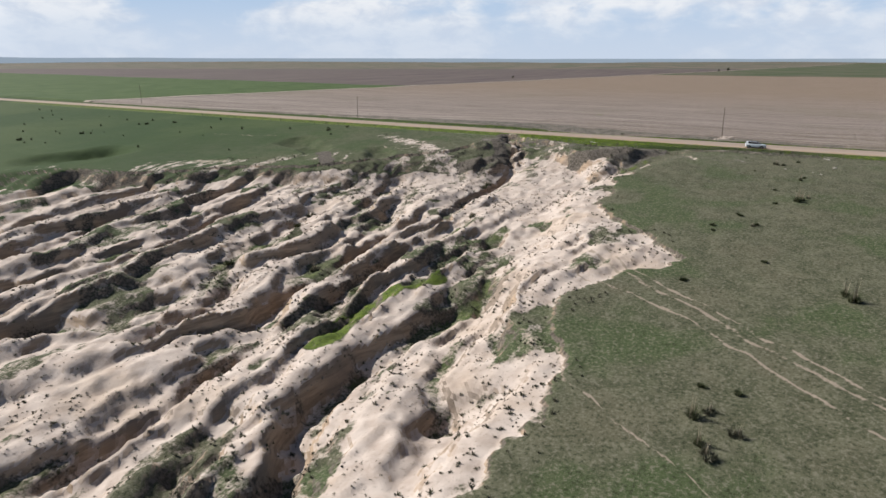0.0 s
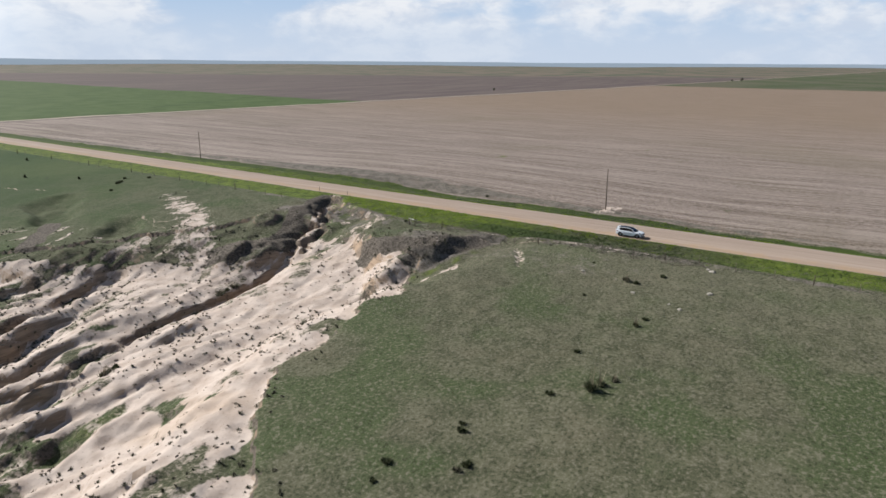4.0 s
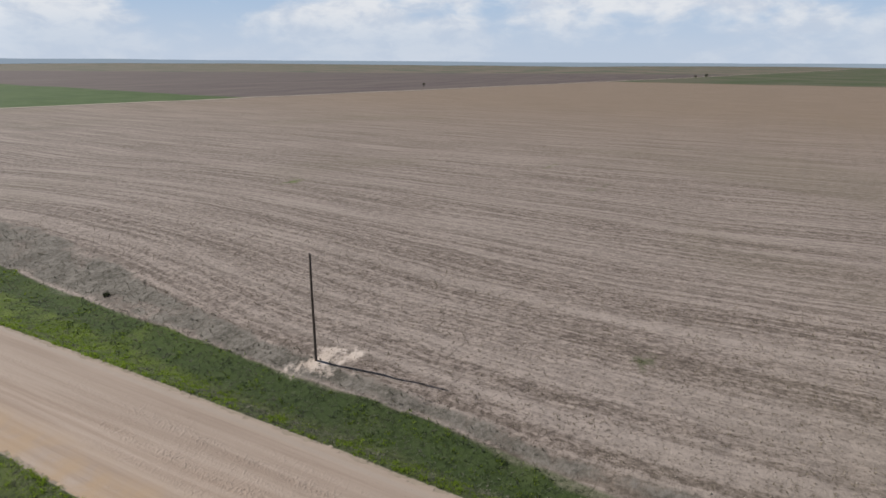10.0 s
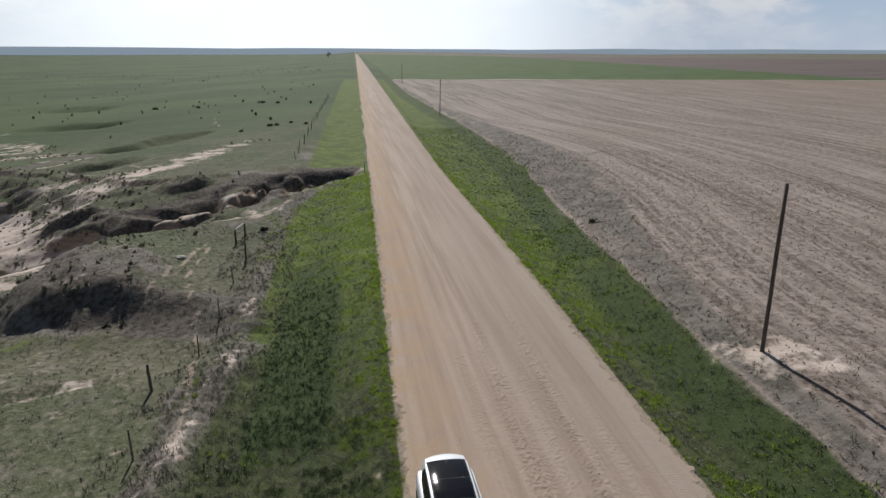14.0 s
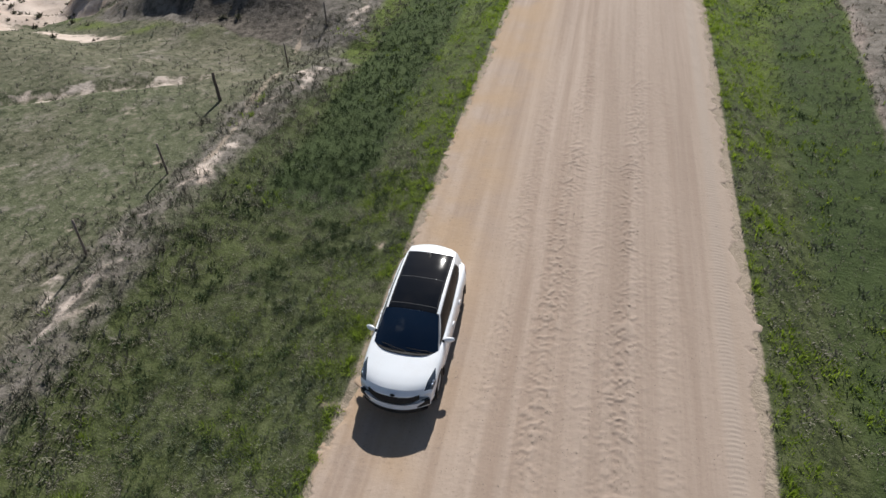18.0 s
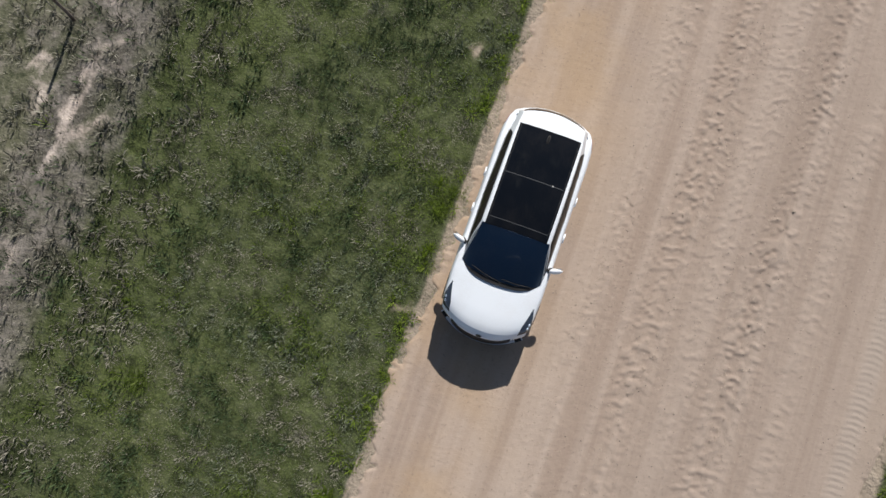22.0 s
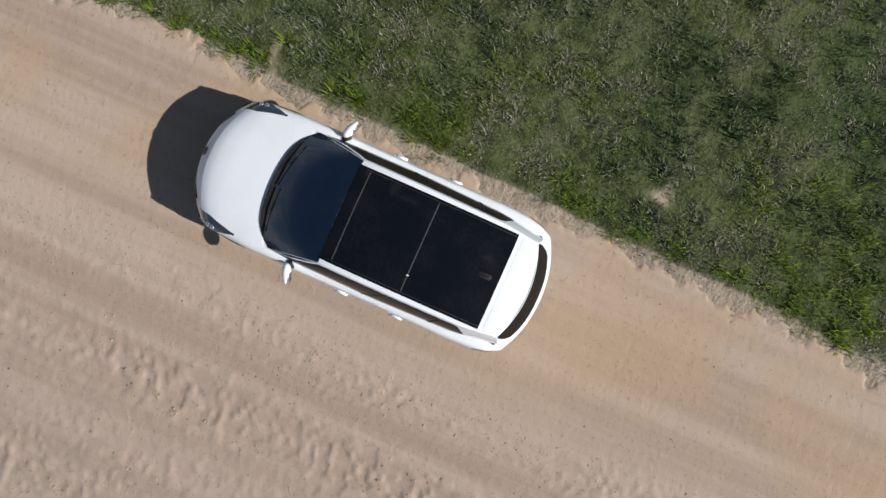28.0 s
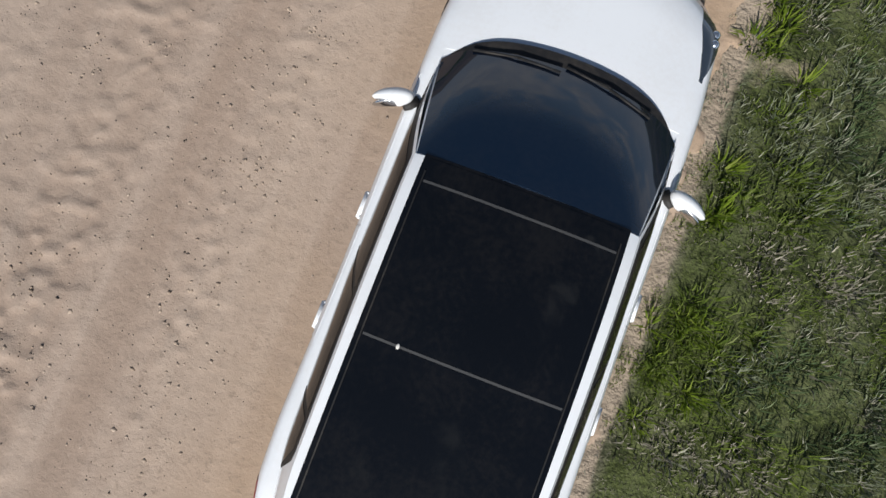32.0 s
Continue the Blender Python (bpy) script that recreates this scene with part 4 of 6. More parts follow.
def plate(fn, us, vs, off=0.004, thick=0.008, away=None):
    """A plate that follows a surface, off metres proud of it, with rims."""
    bm = bmesh.new()
    e = 1e-3
    rows = []
    for u in us:
        row = []
        for v in vs:
            p = fn(u, v)
            n = (fn(u + e, v) - fn(u - e, v)).cross(fn(u, v + e) - fn(u, v - e))
            n = n.normalized() if n.length > 1e-12 else Vector((0, 0, 1))
            if n.dot(p - Vector(away or (0, p.y * 0.7 + 0.2, 0.5))) < 0:
                n = -n
            row.append((bm.verts.new(p + n * off), bm.verts.new(p + n * (off - thick))))
        rows.append(row)
    nu, nv = len(us), len(vs)
    for i in range(nu - 1):
        for j in range(nv - 1):
            for k in (0, 1):
                bm.faces.new([rows[a][b][k] for a, b in ((i, j), (i + 1, j), (i + 1, j + 1), (i, j + 1))])
    for i in range(nu - 1):
        for j in (0, nv - 1):
            bm.faces.new([bm.verts.new(p.co) for p in (rows[i][j][0], rows[i + 1][j][0], rows[i + 1][j][1], rows[i][j][1])])
    for j in range(nv - 1):
        for i in (0, nu - 1):
            bm.faces.new([bm.verts.new(p.co) for p in (rows[i][j][0], rows[i][j + 1][0], rows[i][j + 1][1], rows[i][j][1])])
    bmesh.ops.recalc_face_normals(bm, faces=bm.faces)
    for f in bm.faces:
        f.smooth = True
    return bm


lin = np.linspace
AXLES, WHEEL_R = (-0.83, 1.98), 0.352


def wheel_part(car, x, y):
    side = 1 if x > 0 else -1
    prof = [(0.215, -0.09), (0.30, -0.115), (0.338, -0.105), (0.352, -0.06), (0.352, 0.06), (0.338, 0.105), (0.30, 0.115), (0.215, 0.09)]
    bm = bmesh.new()
    rings = []
    for k in range(36):
        a = math.tau * k / 36
        rings.append([bm.verts.new((x + side * w, y + r * math.cos(a), WHEEL_R + r * math.sin(a))) for r, w in prof])
    for k in range(36):
        for j in range(len(prof)):
            bm.faces.new((rings[k][j], rings[(k + 1) % 36][j], rings[(k + 1) % 36][(j + 1) % 8], rings[k][(j + 1) % 8]))
    tyre = part("tyre", finish(bm), RUBBER, None)
    hub = new("wheel")
    hub.parent = car
    tyre.parent = hub
    bm = bmesh.new()
    for k in range(5):
        a = math.tau * k / 5 + 0.3
        for d in (-0.13, 0.13):
            tube(bm, (x + side * 0.085, y, WHEEL_R), (x + side * 0.065, y + 0.205 * math.cos(a + d), WHEEL_R + 0.205 * math.sin(a + d)), 0.026, 0.017, 6)
    tube(bm, (x + side * 0.06, y, WHEEL_R), (x + side * 0.10, y, WHEEL_R), 0.055, 0.045, 16)
    for r0, r1, w0, w1 in ((0.20, 0.222, 0.07, 0.088), (0.20, 0.2, 0.07, -0.06)):
        ra, rb = [], []
        for k in range(36):
            a = math.tau * k / 36
            ra.append(bm.verts.new((x + side * w0, y + r0 * math.cos(a), WHEEL_R + r0 * math.sin(a))))
            rb.append(bm.verts.new((x + side * w1, y + r1 * math.cos(a), WHEEL_R + r1 * math.sin(a))))
        for k in range(36):
            bm.faces.new((ra[k], ra[(k + 1) % 36], rb[(k + 1) % 36], rb[k]))
    part("rim", finish(bm), ALLOY, hub, "five-spoke alloy rim")


def build_car():
    car = thing("car", (0, 0, 0.05), "white sport utility car with black glass roof parked on dirt", "car")
    car.matrix_world = Matrix.Identity(4)
    ys = list(lin(-1.73, -1.4, 12)) + list(lin(-1.37, 2.5, 78)) + list(lin(2.54, 2.97, 12))
    qs = list(lin(-8, 8, 65))

    def keep(c):
        return not (abs(c.x) > 0.45 and any(math.hypot(c.y - a, c.z - WHEEL_R) < 0.405 for a in AXLES))

    bm = bmesh.new()
    rows = grid(bm, lower_point, ys, qs, keep)
    for ring in (rows[0], rows[-1]):
        mid = bm.verts.new(sum((v.co for v in ring), Vector()) / len(ring) + Vector((0, 0.02 if ring is rows[-1] else -0.02, 0)))
        for a, b in zip(ring, ring[1:]):
            bm.faces.new((a, b, mid))
    part("body", finish(bm), CAR_WHITE, car, "glossy white lower body")
    for a in AXLES:
        for sx in (-1, 1):
            bm = bmesh.new()
            pts = [[bm.verts.new((sx * x, a + 0.41 * math.cos(t), WHEEL_R + 0.41 * math.sin(t))) for t in lin(-0.45, math.pi + 0.45, 22)] for x in (0.93, 0.55)]
            for k in range(21):
                bm.faces.new((pts[0][k], pts[0][k + 1], pts[1][k + 1], pts[1][k]))
            hubv = bm.verts.new((sx * 0.55, a, WHEEL_R))
            for k in range(21):
                bm.faces.new((pts[1][k], pts[1][k + 1], hubv))
            part("wheel_housing", finish(bm), BLACK_TRIM, car, "black wheel housing")
    for a in AXLES:
        for sx in (-1, 1):
            bm = bmesh.new()
            ring = []
            for t in lin(-0.35, math.pi + 0.35, 26):
                for r, x in ((0.395, 0.915), (0.400, 0.938), (0.445, 0.936), (0.452, 0.905)):
                    yy = a + r * math.cos(t)
                    inset = curve(yy, (-1.5, 0.16), (-1.2, 0.035), (-0.9, 0.004), (1.9, 0.004), (2.2, 0.03), (2.5, 0.10))
                    ring.append(bm.verts.new((sx * (x - inset), yy, WHEEL_R + r * math.sin(t))))
            for k in range(25):
                for j in range(3):
                    bm.faces.new((ring[4 * k + j], ring[4 * k + j + 1], ring[4 * k + j + 5], ring[4 * k + j + 4]))
            part("wheel_arch", finish(bm), BLACK_TRIM, car)
            wheel_part(car, sx * 0.80, a)
    # upper shell
    bm = bmesh.new()
    for sx in (-1, 1):
        grid(bm, lambda a, v, s=sx: side_point(s, a, v), lin(0, 1, 41), lin(0, 1, 9))
    grid(bm, screen_point, lin(0, 1, 13), lin(-1, 1, 25))
    grid(bm, lambda y, t: roof_point(t * curve(y, (0.3, 0.665), (2.2, 0.655), (2.65, 0.60)), y + 0.02 * t * t * max(0, 1 - (y - 0.3) / 0.3) + 0.12 * (1 - t * t) * max(0, (y - 2.3) / 0.30)), lin(0.30, 2.60, 42), lin(-1, 1, 25))
    grid(bm, rear_point, lin(-1, 1, 25), lin(0, 1, 9))
    part("cabin", finish(bm), CAR_WHITE, car, "white pillars and roof edges")
    # glass
    part("windscreen", plate(lambda s, t: screen_point(s, t), lin(0.02, 1.0, 15), lin(-0.985, 0.985, 35), 0.006), CAR_GLASS, car, "dark windscreen reflecting sky")
    part("cowl", plate(lambda k, t: Vector((0.775 * t, -0.645 + 0.12 * t * t + 0.125 * t ** 6 + 0.10 * (k - 0.5) * (1 - 0.55 * t ** 4), 1.050 + 0.012 * k - 0.035 * t * t - 0.02 * t ** 6)), lin(0, 1, 5), lin(-1, 1, 33), 0.008, 0.05), BLACK_TRIM, car, "black plastic cowl")
    half = 0.605
    part("roof_panel", plate(lambda y, x: roof_point(x, y), lin(0.305, 2.345, 34), lin(-half, half, 17), 0.005), ROOF_GLASS, car, "black roof surround")
    for y0, y1 in ((0.325, 0.452), (0.468, 1.336), (1.354, 2.335)):
        part("roof_glass", plate(lambda y, x: roof_point(x, y), lin(y0, y1, 15), lin(-0.565, 0.565, 17), 0.007), ROOF_GLASS, car, "black panoramic glass")
    for y in (0.460, 1.345):
        part("roof_seal", plate(lambda yy, x: roof_point(x, yy), lin(y - 0.007, y + 0.007, 3), lin(-0.56, 0.56, 15), 0.008), GREY_SEAL, car, "grey glass seal")
    for sx in (-1, 1):
        part("roof_seal", plate(lambda yy, x: roof_point(x, yy), lin(0.40, 2.33, 30), [sx * 0.567, sx * 0.575], 0.008), BLACK_TRIM, car, "grey glass seal")
        part("window_frame", plate(lambda a, k, s=sx: side_point(s, a, 0.05 + 0.87 * k * min(1, max(0.05, (0.85 - a) / 0.06)) ** 0.6 + (1 - min(1, max(0.05, (0.85 - a) / 0.06)) ** 0.6) * 0.30), lin(0.03, 0.846, 34), lin(0, 1, 7), 0.003), BLACK_TRIM, car, "black window surround")
        for a0, a1 in ((0.07, 0.385), (0.405, 0.68), (0.70, 0.832)):
            part("side_window", plate(lambda a, k, s=sx: side_point(s, a, 0.115 + 0.735 * k * min(1, max(0.1, (0.84 - a) / 0.07)) ** 0.6 + (1 - min(1, max(0.1, (0.84 - a) / 0.07)) ** 0.6) * 0.28), lin(a0, a1, 14), lin(0, 1, 7), 0.006), SIDE_GLASS, car, "tinted side window")
        # doors, handles, mirrors
        for y0, y1 in ((-0.30, 0.76), (0.775, 1.52)):
            door = part("door", plate(lambda y, q, s=sx: lower_point(y, s * q), lin(y0, y1, 16), lin(2.75, 5.9, 14), 0.004), CAR_WHITE, car)
            hy = y1 - 0.13
            bm = bmesh.new()
            tube(bm, (sx * 0.945, hy - 0.09, 0.845), (sx * 0.945, hy + 0.09, 0.850), 0.013, 0.013, 8)
            tube(bm, (sx * 0.918, hy - 0.085, 0.845), (sx * 0.945, hy - 0.085, 0.845), 0.012, 0.012, 8)
            tube(bm, (sx * 0.918, hy + 0.085, 0.85), (sx * 0.945, hy + 0.085, 0.85), 0.012, 0.012, 8)
            bmesh.ops.create_uvsphere(bm, u_segments=12, v_segments=8, radius=1, matrix=Matrix.LocRotScale((sx * 0.932, hy, 0.85), None, (0.012, 0.07, 0.035)))
            part("door_handle", finish(bm), CAR_WHITE, door, "white door handle")
        mirror = new("mirror")
        mirror.parent = car
        bm = bmesh.new()
        bmesh.ops.create_uvsphere(bm, u_segments=20, v_segments=12, radius=1, matrix=Matrix.LocRotScale((sx * 0.982, -0.055, 1.045), Euler((0, sx * 0.12, sx * 0.40)), (0.138, 0.062, 0.078)))
        for v in bm.verts:
            if v.co.y > -0.02:
                v.co.y = -0.02 + (v.co.y + 0.02) * 0.25
        part("mirror_cap", finish(bm), CAR_WHITE, mirror, "white mirror cap")
        bm = bmesh.new()
        bmesh.ops.create_uvsphere(bm, u_segments=20, v_segments=12, radius=1, matrix=Matrix.LocRotScale((sx * 0.984, -0.018, 1.04), Euler((0, sx * 0.12, sx * 0.40)), (0.118, 0.018, 0.062)))
        part("mirror_glass", finish(bm), CHROME, mirror, "mirror glass")
        bm = bmesh.new()
        tube(bm, (sx * 0.83, -0.10, 0.985), (sx * 0.90, -0.03, 1.01), 0.045, 0.028, 8)
        part("mirror_foot", finish(bm), BLACK_TRIM, mirror, "black mirror foot")
        # lamps
        lamp = part("headlight", plate(lambda y, k, s=sx: lower_point(y, s * (1.88 + 1.36 * k * min(1, max(0.12, (-0.98 - y) / 0.45)) + 0.35 * (1 - min(1, max(0.12, (-0.98 - y) / 0.45))))), lin(-1.64, -0.99, 16), lin(0, 1, 6), 0.006), LAMP_GLASS, car, "swept-back headlight")
        for yy, qq in ((-1.50, 2.60), (-1.40, 2.62)):
            bm = bmesh.new()
            p = lower_point(yy, sx * qq)
            bmesh.ops.create_uvsphere(bm, u_segments=14, v_segments=8, radius=0.036, matrix=Matrix.Translation(p + Vector((sx * 0.0, -0.004, -0.012))))
            part("lamp_unit", finish(bm), LAMP_CORE, lamp)
        part("tail_light", plate(lambda y, q, s=sx: lower_point(y, s * q), lin(2.55, 2.88, 8), lin(3.05, 3.6, 5), 0.006), TAIL_RED, car, "dark red tail light")
        part("sill", plate(lambda y, q, s=sx: lower_point(y, s * q), lin(-0.42, 1.42, 16), lin(5.9, 6.7, 5), 0.008), BLACK_TRIM, car, "black sill")
    part("bonnet", plate(lower_point, lin(-1.60, -0.52, 24), lin(-2.05, 2.05, 25), 0.004), CAR_WHITE, car, "white bonnet")
    def nose(x, z):
        return Vector((x, -1.715 - 0.42 * min(0.2, max(0, 0.78 - z)) + 0.40 * (abs(x) / 0.93) ** 2.2, z))

    behind = (0, 0.5, 0.5)
    part("grille", plate(lambda x, k: nose(x, 0.60 + 0.075 * (abs(x) / 0.6) ** 3 + (0.165 - 0.06 * (abs(x) / 0.6) ** 3) * k), lin(-0.60, 0.60, 25), lin(0, 1, 6), 0.010, 0.08, behind), BLACK_TRIM, car, "black grille")
    part("bumper", plate(lambda x, k: nose(x, 0.42 + 0.165 * k), lin(-0.84, 0.84, 29), lin(0, 1, 6), 0.014, 0.12, behind), CAR_WHITE, car, "white bumper bar")
    part("air_intake", plate(lambda x, k: nose(x, 0.32 + 0.10 * k), lin(-0.66, 0.66, 21), lin(0, 1, 4), 0.002, 0.10, behind), BLACK_TRIM, car, "black lower air intake")
    part("bumper_lip", plate(lambda x, k: nose(x, 0.27 + 0.05 * k), lin(-0.78, 0.78, 27), lin(0, 1, 4), 0.004, 0.12, behind), BLACK_TRIM, car, "black lower bumper lip")
    for sx in (-1, 1):
        part("fog_lamp", plate(lambda x, k, s=sx: nose(s * x, 0.45 + 0.14 * k * (0.35 + 0.65 * min(1, (x - 0.56) / 0.16))), lin(0.56, 0.82, 9), lin(0, 1, 5), 0.020, 0.10, behind), BLACK_TRIM, car, "black fog lamp recess")
    bm = bmesh.new()
    bmesh.ops.create_uvsphere(bm, u_segments=18, v_segments=8, radius=1, matrix=Matrix.LocRotScale((0, -1.705, 0.805), Euler((0.9, 0, 0)), (0.062, 0.033, 0.012)))
    part("emblem", finish(bm), BLACK_TRIM, car, "dark oval badge")
    part("rear_window", plate(lambda t, k: rear_point(t, 0.95 - 0.85 * (1 - k) * min(1, max(0.05, (0.985 - abs(t)) / 0.22)) ** 0.6), lin(-0.98, 0.98, 33), lin(0, 1, 8), 0.006, 0.01, (0, 1.5, 1.2)), REAR_GLASS, car, "dark rear window")
    # spoiler lip over the rear window
    bm = bmesh.new()
    outer = [(0.60 * t, 2.57 + 0.125 * (1 - t * t)) for t in lin(-1, 1, 21)]
    rows = []
    for x, y in outer:
        z = roof_point(x, y).z
        rows.append([bm.verts.new((x, 2.40, roof_point(x, 2.40).z + 0.002)), bm.verts.new((x, (2.40 + y) / 2 + 0.01, roof_point(x, (2.40 + y) / 2).z + 0.014)), bm.verts.new((x, y + 0.012, z + 0.010)), bm.verts.new((x, y + 0.006, z - 0.016)), bm.verts.new((x, 2.50, z - 0.01))])
    for a, b in zip(rows, rows[1:]):
        for j in range(4):
            bm.faces.new((a[j], a[j + 1], b[j + 1], b[j]))
    part("spoiler", finish(bm), CAR_WHITE, car, "white roof spoiler")
    bm = bmesh.new()
    fin = [bm.verts.new(p) for p in ((-0.028, 2.08, 0), (0.028, 2.08, 0), (0.034, 2.24, 0), (-0.034, 2.24, 0), (-0.006, 2.21, 0.062), (0.006, 2.21, 0.062), (-0.008, 2.245, 0.055), (0.008, 2.245, 0.055))]
    for v in fin:
        v.co.z += roof_z(2.17) + 0.008
    for f in ((0, 1, 5, 4), (1, 2, 7, 5), (2, 3, 6, 7), (3, 0, 4, 6), (4, 5, 7, 6)):
        bm.faces.new([fin[k] for k in f])
    part("antenna_fin", finish(bm), BLACK_TRIM, car, "black shark-fin antenna")
    for x0, x1 in ((0.62, 0.05), (0.02, -0.58)):
        bm = bmesh.new()
        a, b = screen_point(0.035, x0 / 0.8), screen_point(0.10, x1 / 0.8)
        mid = (a + b) / 2 + Vector((0, -0.02, 0.012))
        for p, q in ((a, mid), (mid, b)):
            tube(bm, p + Vector((0, 0, 0.022)), q + Vector((0, 0, 0.022)), 0.010, 0.008, 6)
        part("wiper", finish(bm), BLACK_TRIM, car, "black wiper")
    bm = bmesh.new()
    block(bm, (-0.26, 2.955, 0.66), (0.26, 2.985, 0.78), 0.006)
    part("number_plate", bm, WHITE_PAINT, car, "pale number plate")
    bm = bmesh.new()
    bmesh.ops.create_uvsphere(bm, u_segments=10, v_segments=6, radius=1, matrix=Matrix.LocRotScale((0.36, 1.345, roof_point(0.36, 1.345).z + 0.011), None, (0.010, 0.016, 0.003)))
    part("dropping", finish(bm), WHITE_PAINT, car, "small white dropping")
    bm = bmesh.new()
    block(bm, (-0.62, -1.2, 0.19), (0.62, 2.3, 0.30), 0.02)
    part("underbody", bm, BLACK_TRIM, car, "dark underbody")
    car.location.z = ROAD_AT_CAR
    car.matrix_world = Matrix.Translation((0, 0, ROAD_AT_CAR))
    return car


ROAD_AT_CAR = 0.045
build_car()


# ---- poles, fence and posts ----
def rough_post(bm, base, top, r, sides=8, seed=0):
    rnd = random.Random(seed)
    a, b = Vector(base), Vector(top)
    rings = []
    for k in range(6):
        c = a.lerp(b, k / 5) + Vector((rnd.uniform(-1, 1), rnd.uniform(-1, 1), 0)) * r * 0.15
        rr = r * (1.08 - 0.2 * k / 5)
        rings.append([bm.verts.new((c.x + rr * math.cos(t) * rnd.uniform(0.92, 1.06), c.y + rr * math.sin(t) * rnd.uniform(0.92, 1.06), c.z + (rnd.uniform(-0.3, 0.3) * r if k == 5 else 0))) for t in lin(0, math.tau, sides + 1)[:-1]])
    for p, q in zip(rings, rings[1:]):
        for j in range(sides):
            bm.faces.new((p[j], p[(j + 1) % sides], q[(j + 1) % sides], q[j]))
    bm.faces.new(rings[-1])
    for f in bm.faces:
        f.smooth = True
    return bm


def utility_pole(x, y, lean, seed):
    z = ground_z(x, y)
    pole = thing("utility_pole", (x, y, z), "bare weathered wooden utility pole with no wires, at the field edge", "utility pole", "poles along the field")
    part("shaft", rough_post(bmesh.new(), (0, 0, -0.6), (lean[0], lean[1], 7.85), 0.095, 12, seed), WOOD, pole)
    bm = bmesh.new()
    for dz, sx in ((7.62, 1),):
        tube(bm, (lean[0] * dz / 7.85, lean[1] * dz / 7.85, dz), (lean[0] * dz / 7.85 + 0.13 * sx, lean[1] * dz / 7.85, dz + 0.02), 0.022, 0.03, 6)
    part("bracket", bm, STEEL, pole, "small rusty bracket")
    bm = bmesh.new()
    tube(bm, (lean[0] * 0.995, lean[1] * 0.995, 7.82), (lean[0], lean[1], 7.93), 0.085, 0.07, 10)
    part("cap", bm, STEEL, pole, "dark pole cap")
    return pole


utility_pole(16.2, 10.15, (-0.02, 0.10), 1)
utility_pole(19.2, 133.5, (0.10, -0.05), 2)
utility_pole(22.0, 257.0, (-0.06, 0.05), 3)

fence = thing("fence", (0, 0, 0), "old roadside fence line of dark thin leaning posts in grass", "fence")
rnd = random.Random(4)
fence_y = [-42, -37, -32.2, -27, -22.4, -17.5, -12.6, -7.8, -3.0, 1.76, 6.38, 12.0, 16.8, 21.6, 26.5, 31.4]
fence_y += [72 + 4.9 * k for k in range(24)]
for k, y in enumerate(fence_y):
    x = -10.72 + LEAN_ROAD * y + rnd.uniform(-0.15, 0.15) - (0.9 if 11 < y < 13 else 0)
    z = ground_z(x, y)
    r, tall = (0.075, 1.35) if k % 4 == 3 else (0.042, 1.25)
    bm = rough_post(bmesh.new(), (x, y, z - 0.4), (x + rnd.uniform(-0.16, 0.16), y + rnd.uniform(-0.16, 0.16), z + tall + rnd.uniform(-0.12, 0.1)), r, 7, k)
    part("post", bm, WOOD if k % 4 == 3 else STEEL, fence)

brace = thing("fence_brace", (0, 0, 0), "dark wooden fence brace with pale top rail beside the gully", "fence brace")
tops = []
for k, (x, y) in enumerate(((-11.45, 36.2), (-10.95, 37.8))):
    z = ground_z(x, y)
    part("post", rough_post(bmesh.new(), (x, y, z - 0.5), (x, y + 0.04, z + 1.25), 0.085, 8, 40 + k), WOOD, brace)
    tops.append(Vector((x, y, z + 1.18)))
bm = bmesh.new()
tube(bm, tops[0] + Vector((0.02, -0.15, 0)), tops[1] + Vector((0.02, 0.15, 0)), 0.055, 0.05, 8)
part("rail", bm, WHITE_PAINT, brace, "pale bleached top rail")

def marker_stake(x, y):
    stake = thing("marker_stake", (x, y, ground_z(x, y)), "thin pale marker stake at the road edge by the washout", "stake", "stakes by the washout")
    bm = bmesh.new()
    block(bm, (-0.04, -0.015, -0.3), (0.04, 0.015, 1.25), 0.005)
    part("board", bm, WOOD, stake)


marker_stake(-0.4, 61.2)
marker_stake(0.1, 69.6)


# ---- plants ----
def leafy(name, dark, mid, pale, share=0.5, through_light=False):
    m, b, n = material(name, 0.8, spec=0.2)
    rand = n.add("ShaderNodeNewGeometry").outputs["Random Per Island"]
    col = n.mix(n.ramp(rand, 0.0, share), dark, mid)
    col = n.mix(n.ramp(rand, share + 0.18, 1.0), col, pale)
    n.put(b.inputs["Base Color"], col)
    thin = n.add("ShaderNodeBsdfTranslucent")
    n.put(thin.inputs[0], n.mix(0.55, col, (0.23, 0.325, 0.034)) if through_light else col)
    both = n.add("ShaderNodeMixShader")
    both.inputs[0].default_value = 0.58 if through_light else 0.12
    n.put(both.inputs[1], b.outputs[0])
    n.put(both.inputs[2], thin.outputs[0])
    n.put(m.node_tree.nodes["Material Output"].inputs[0], both.outputs[0])
    return m


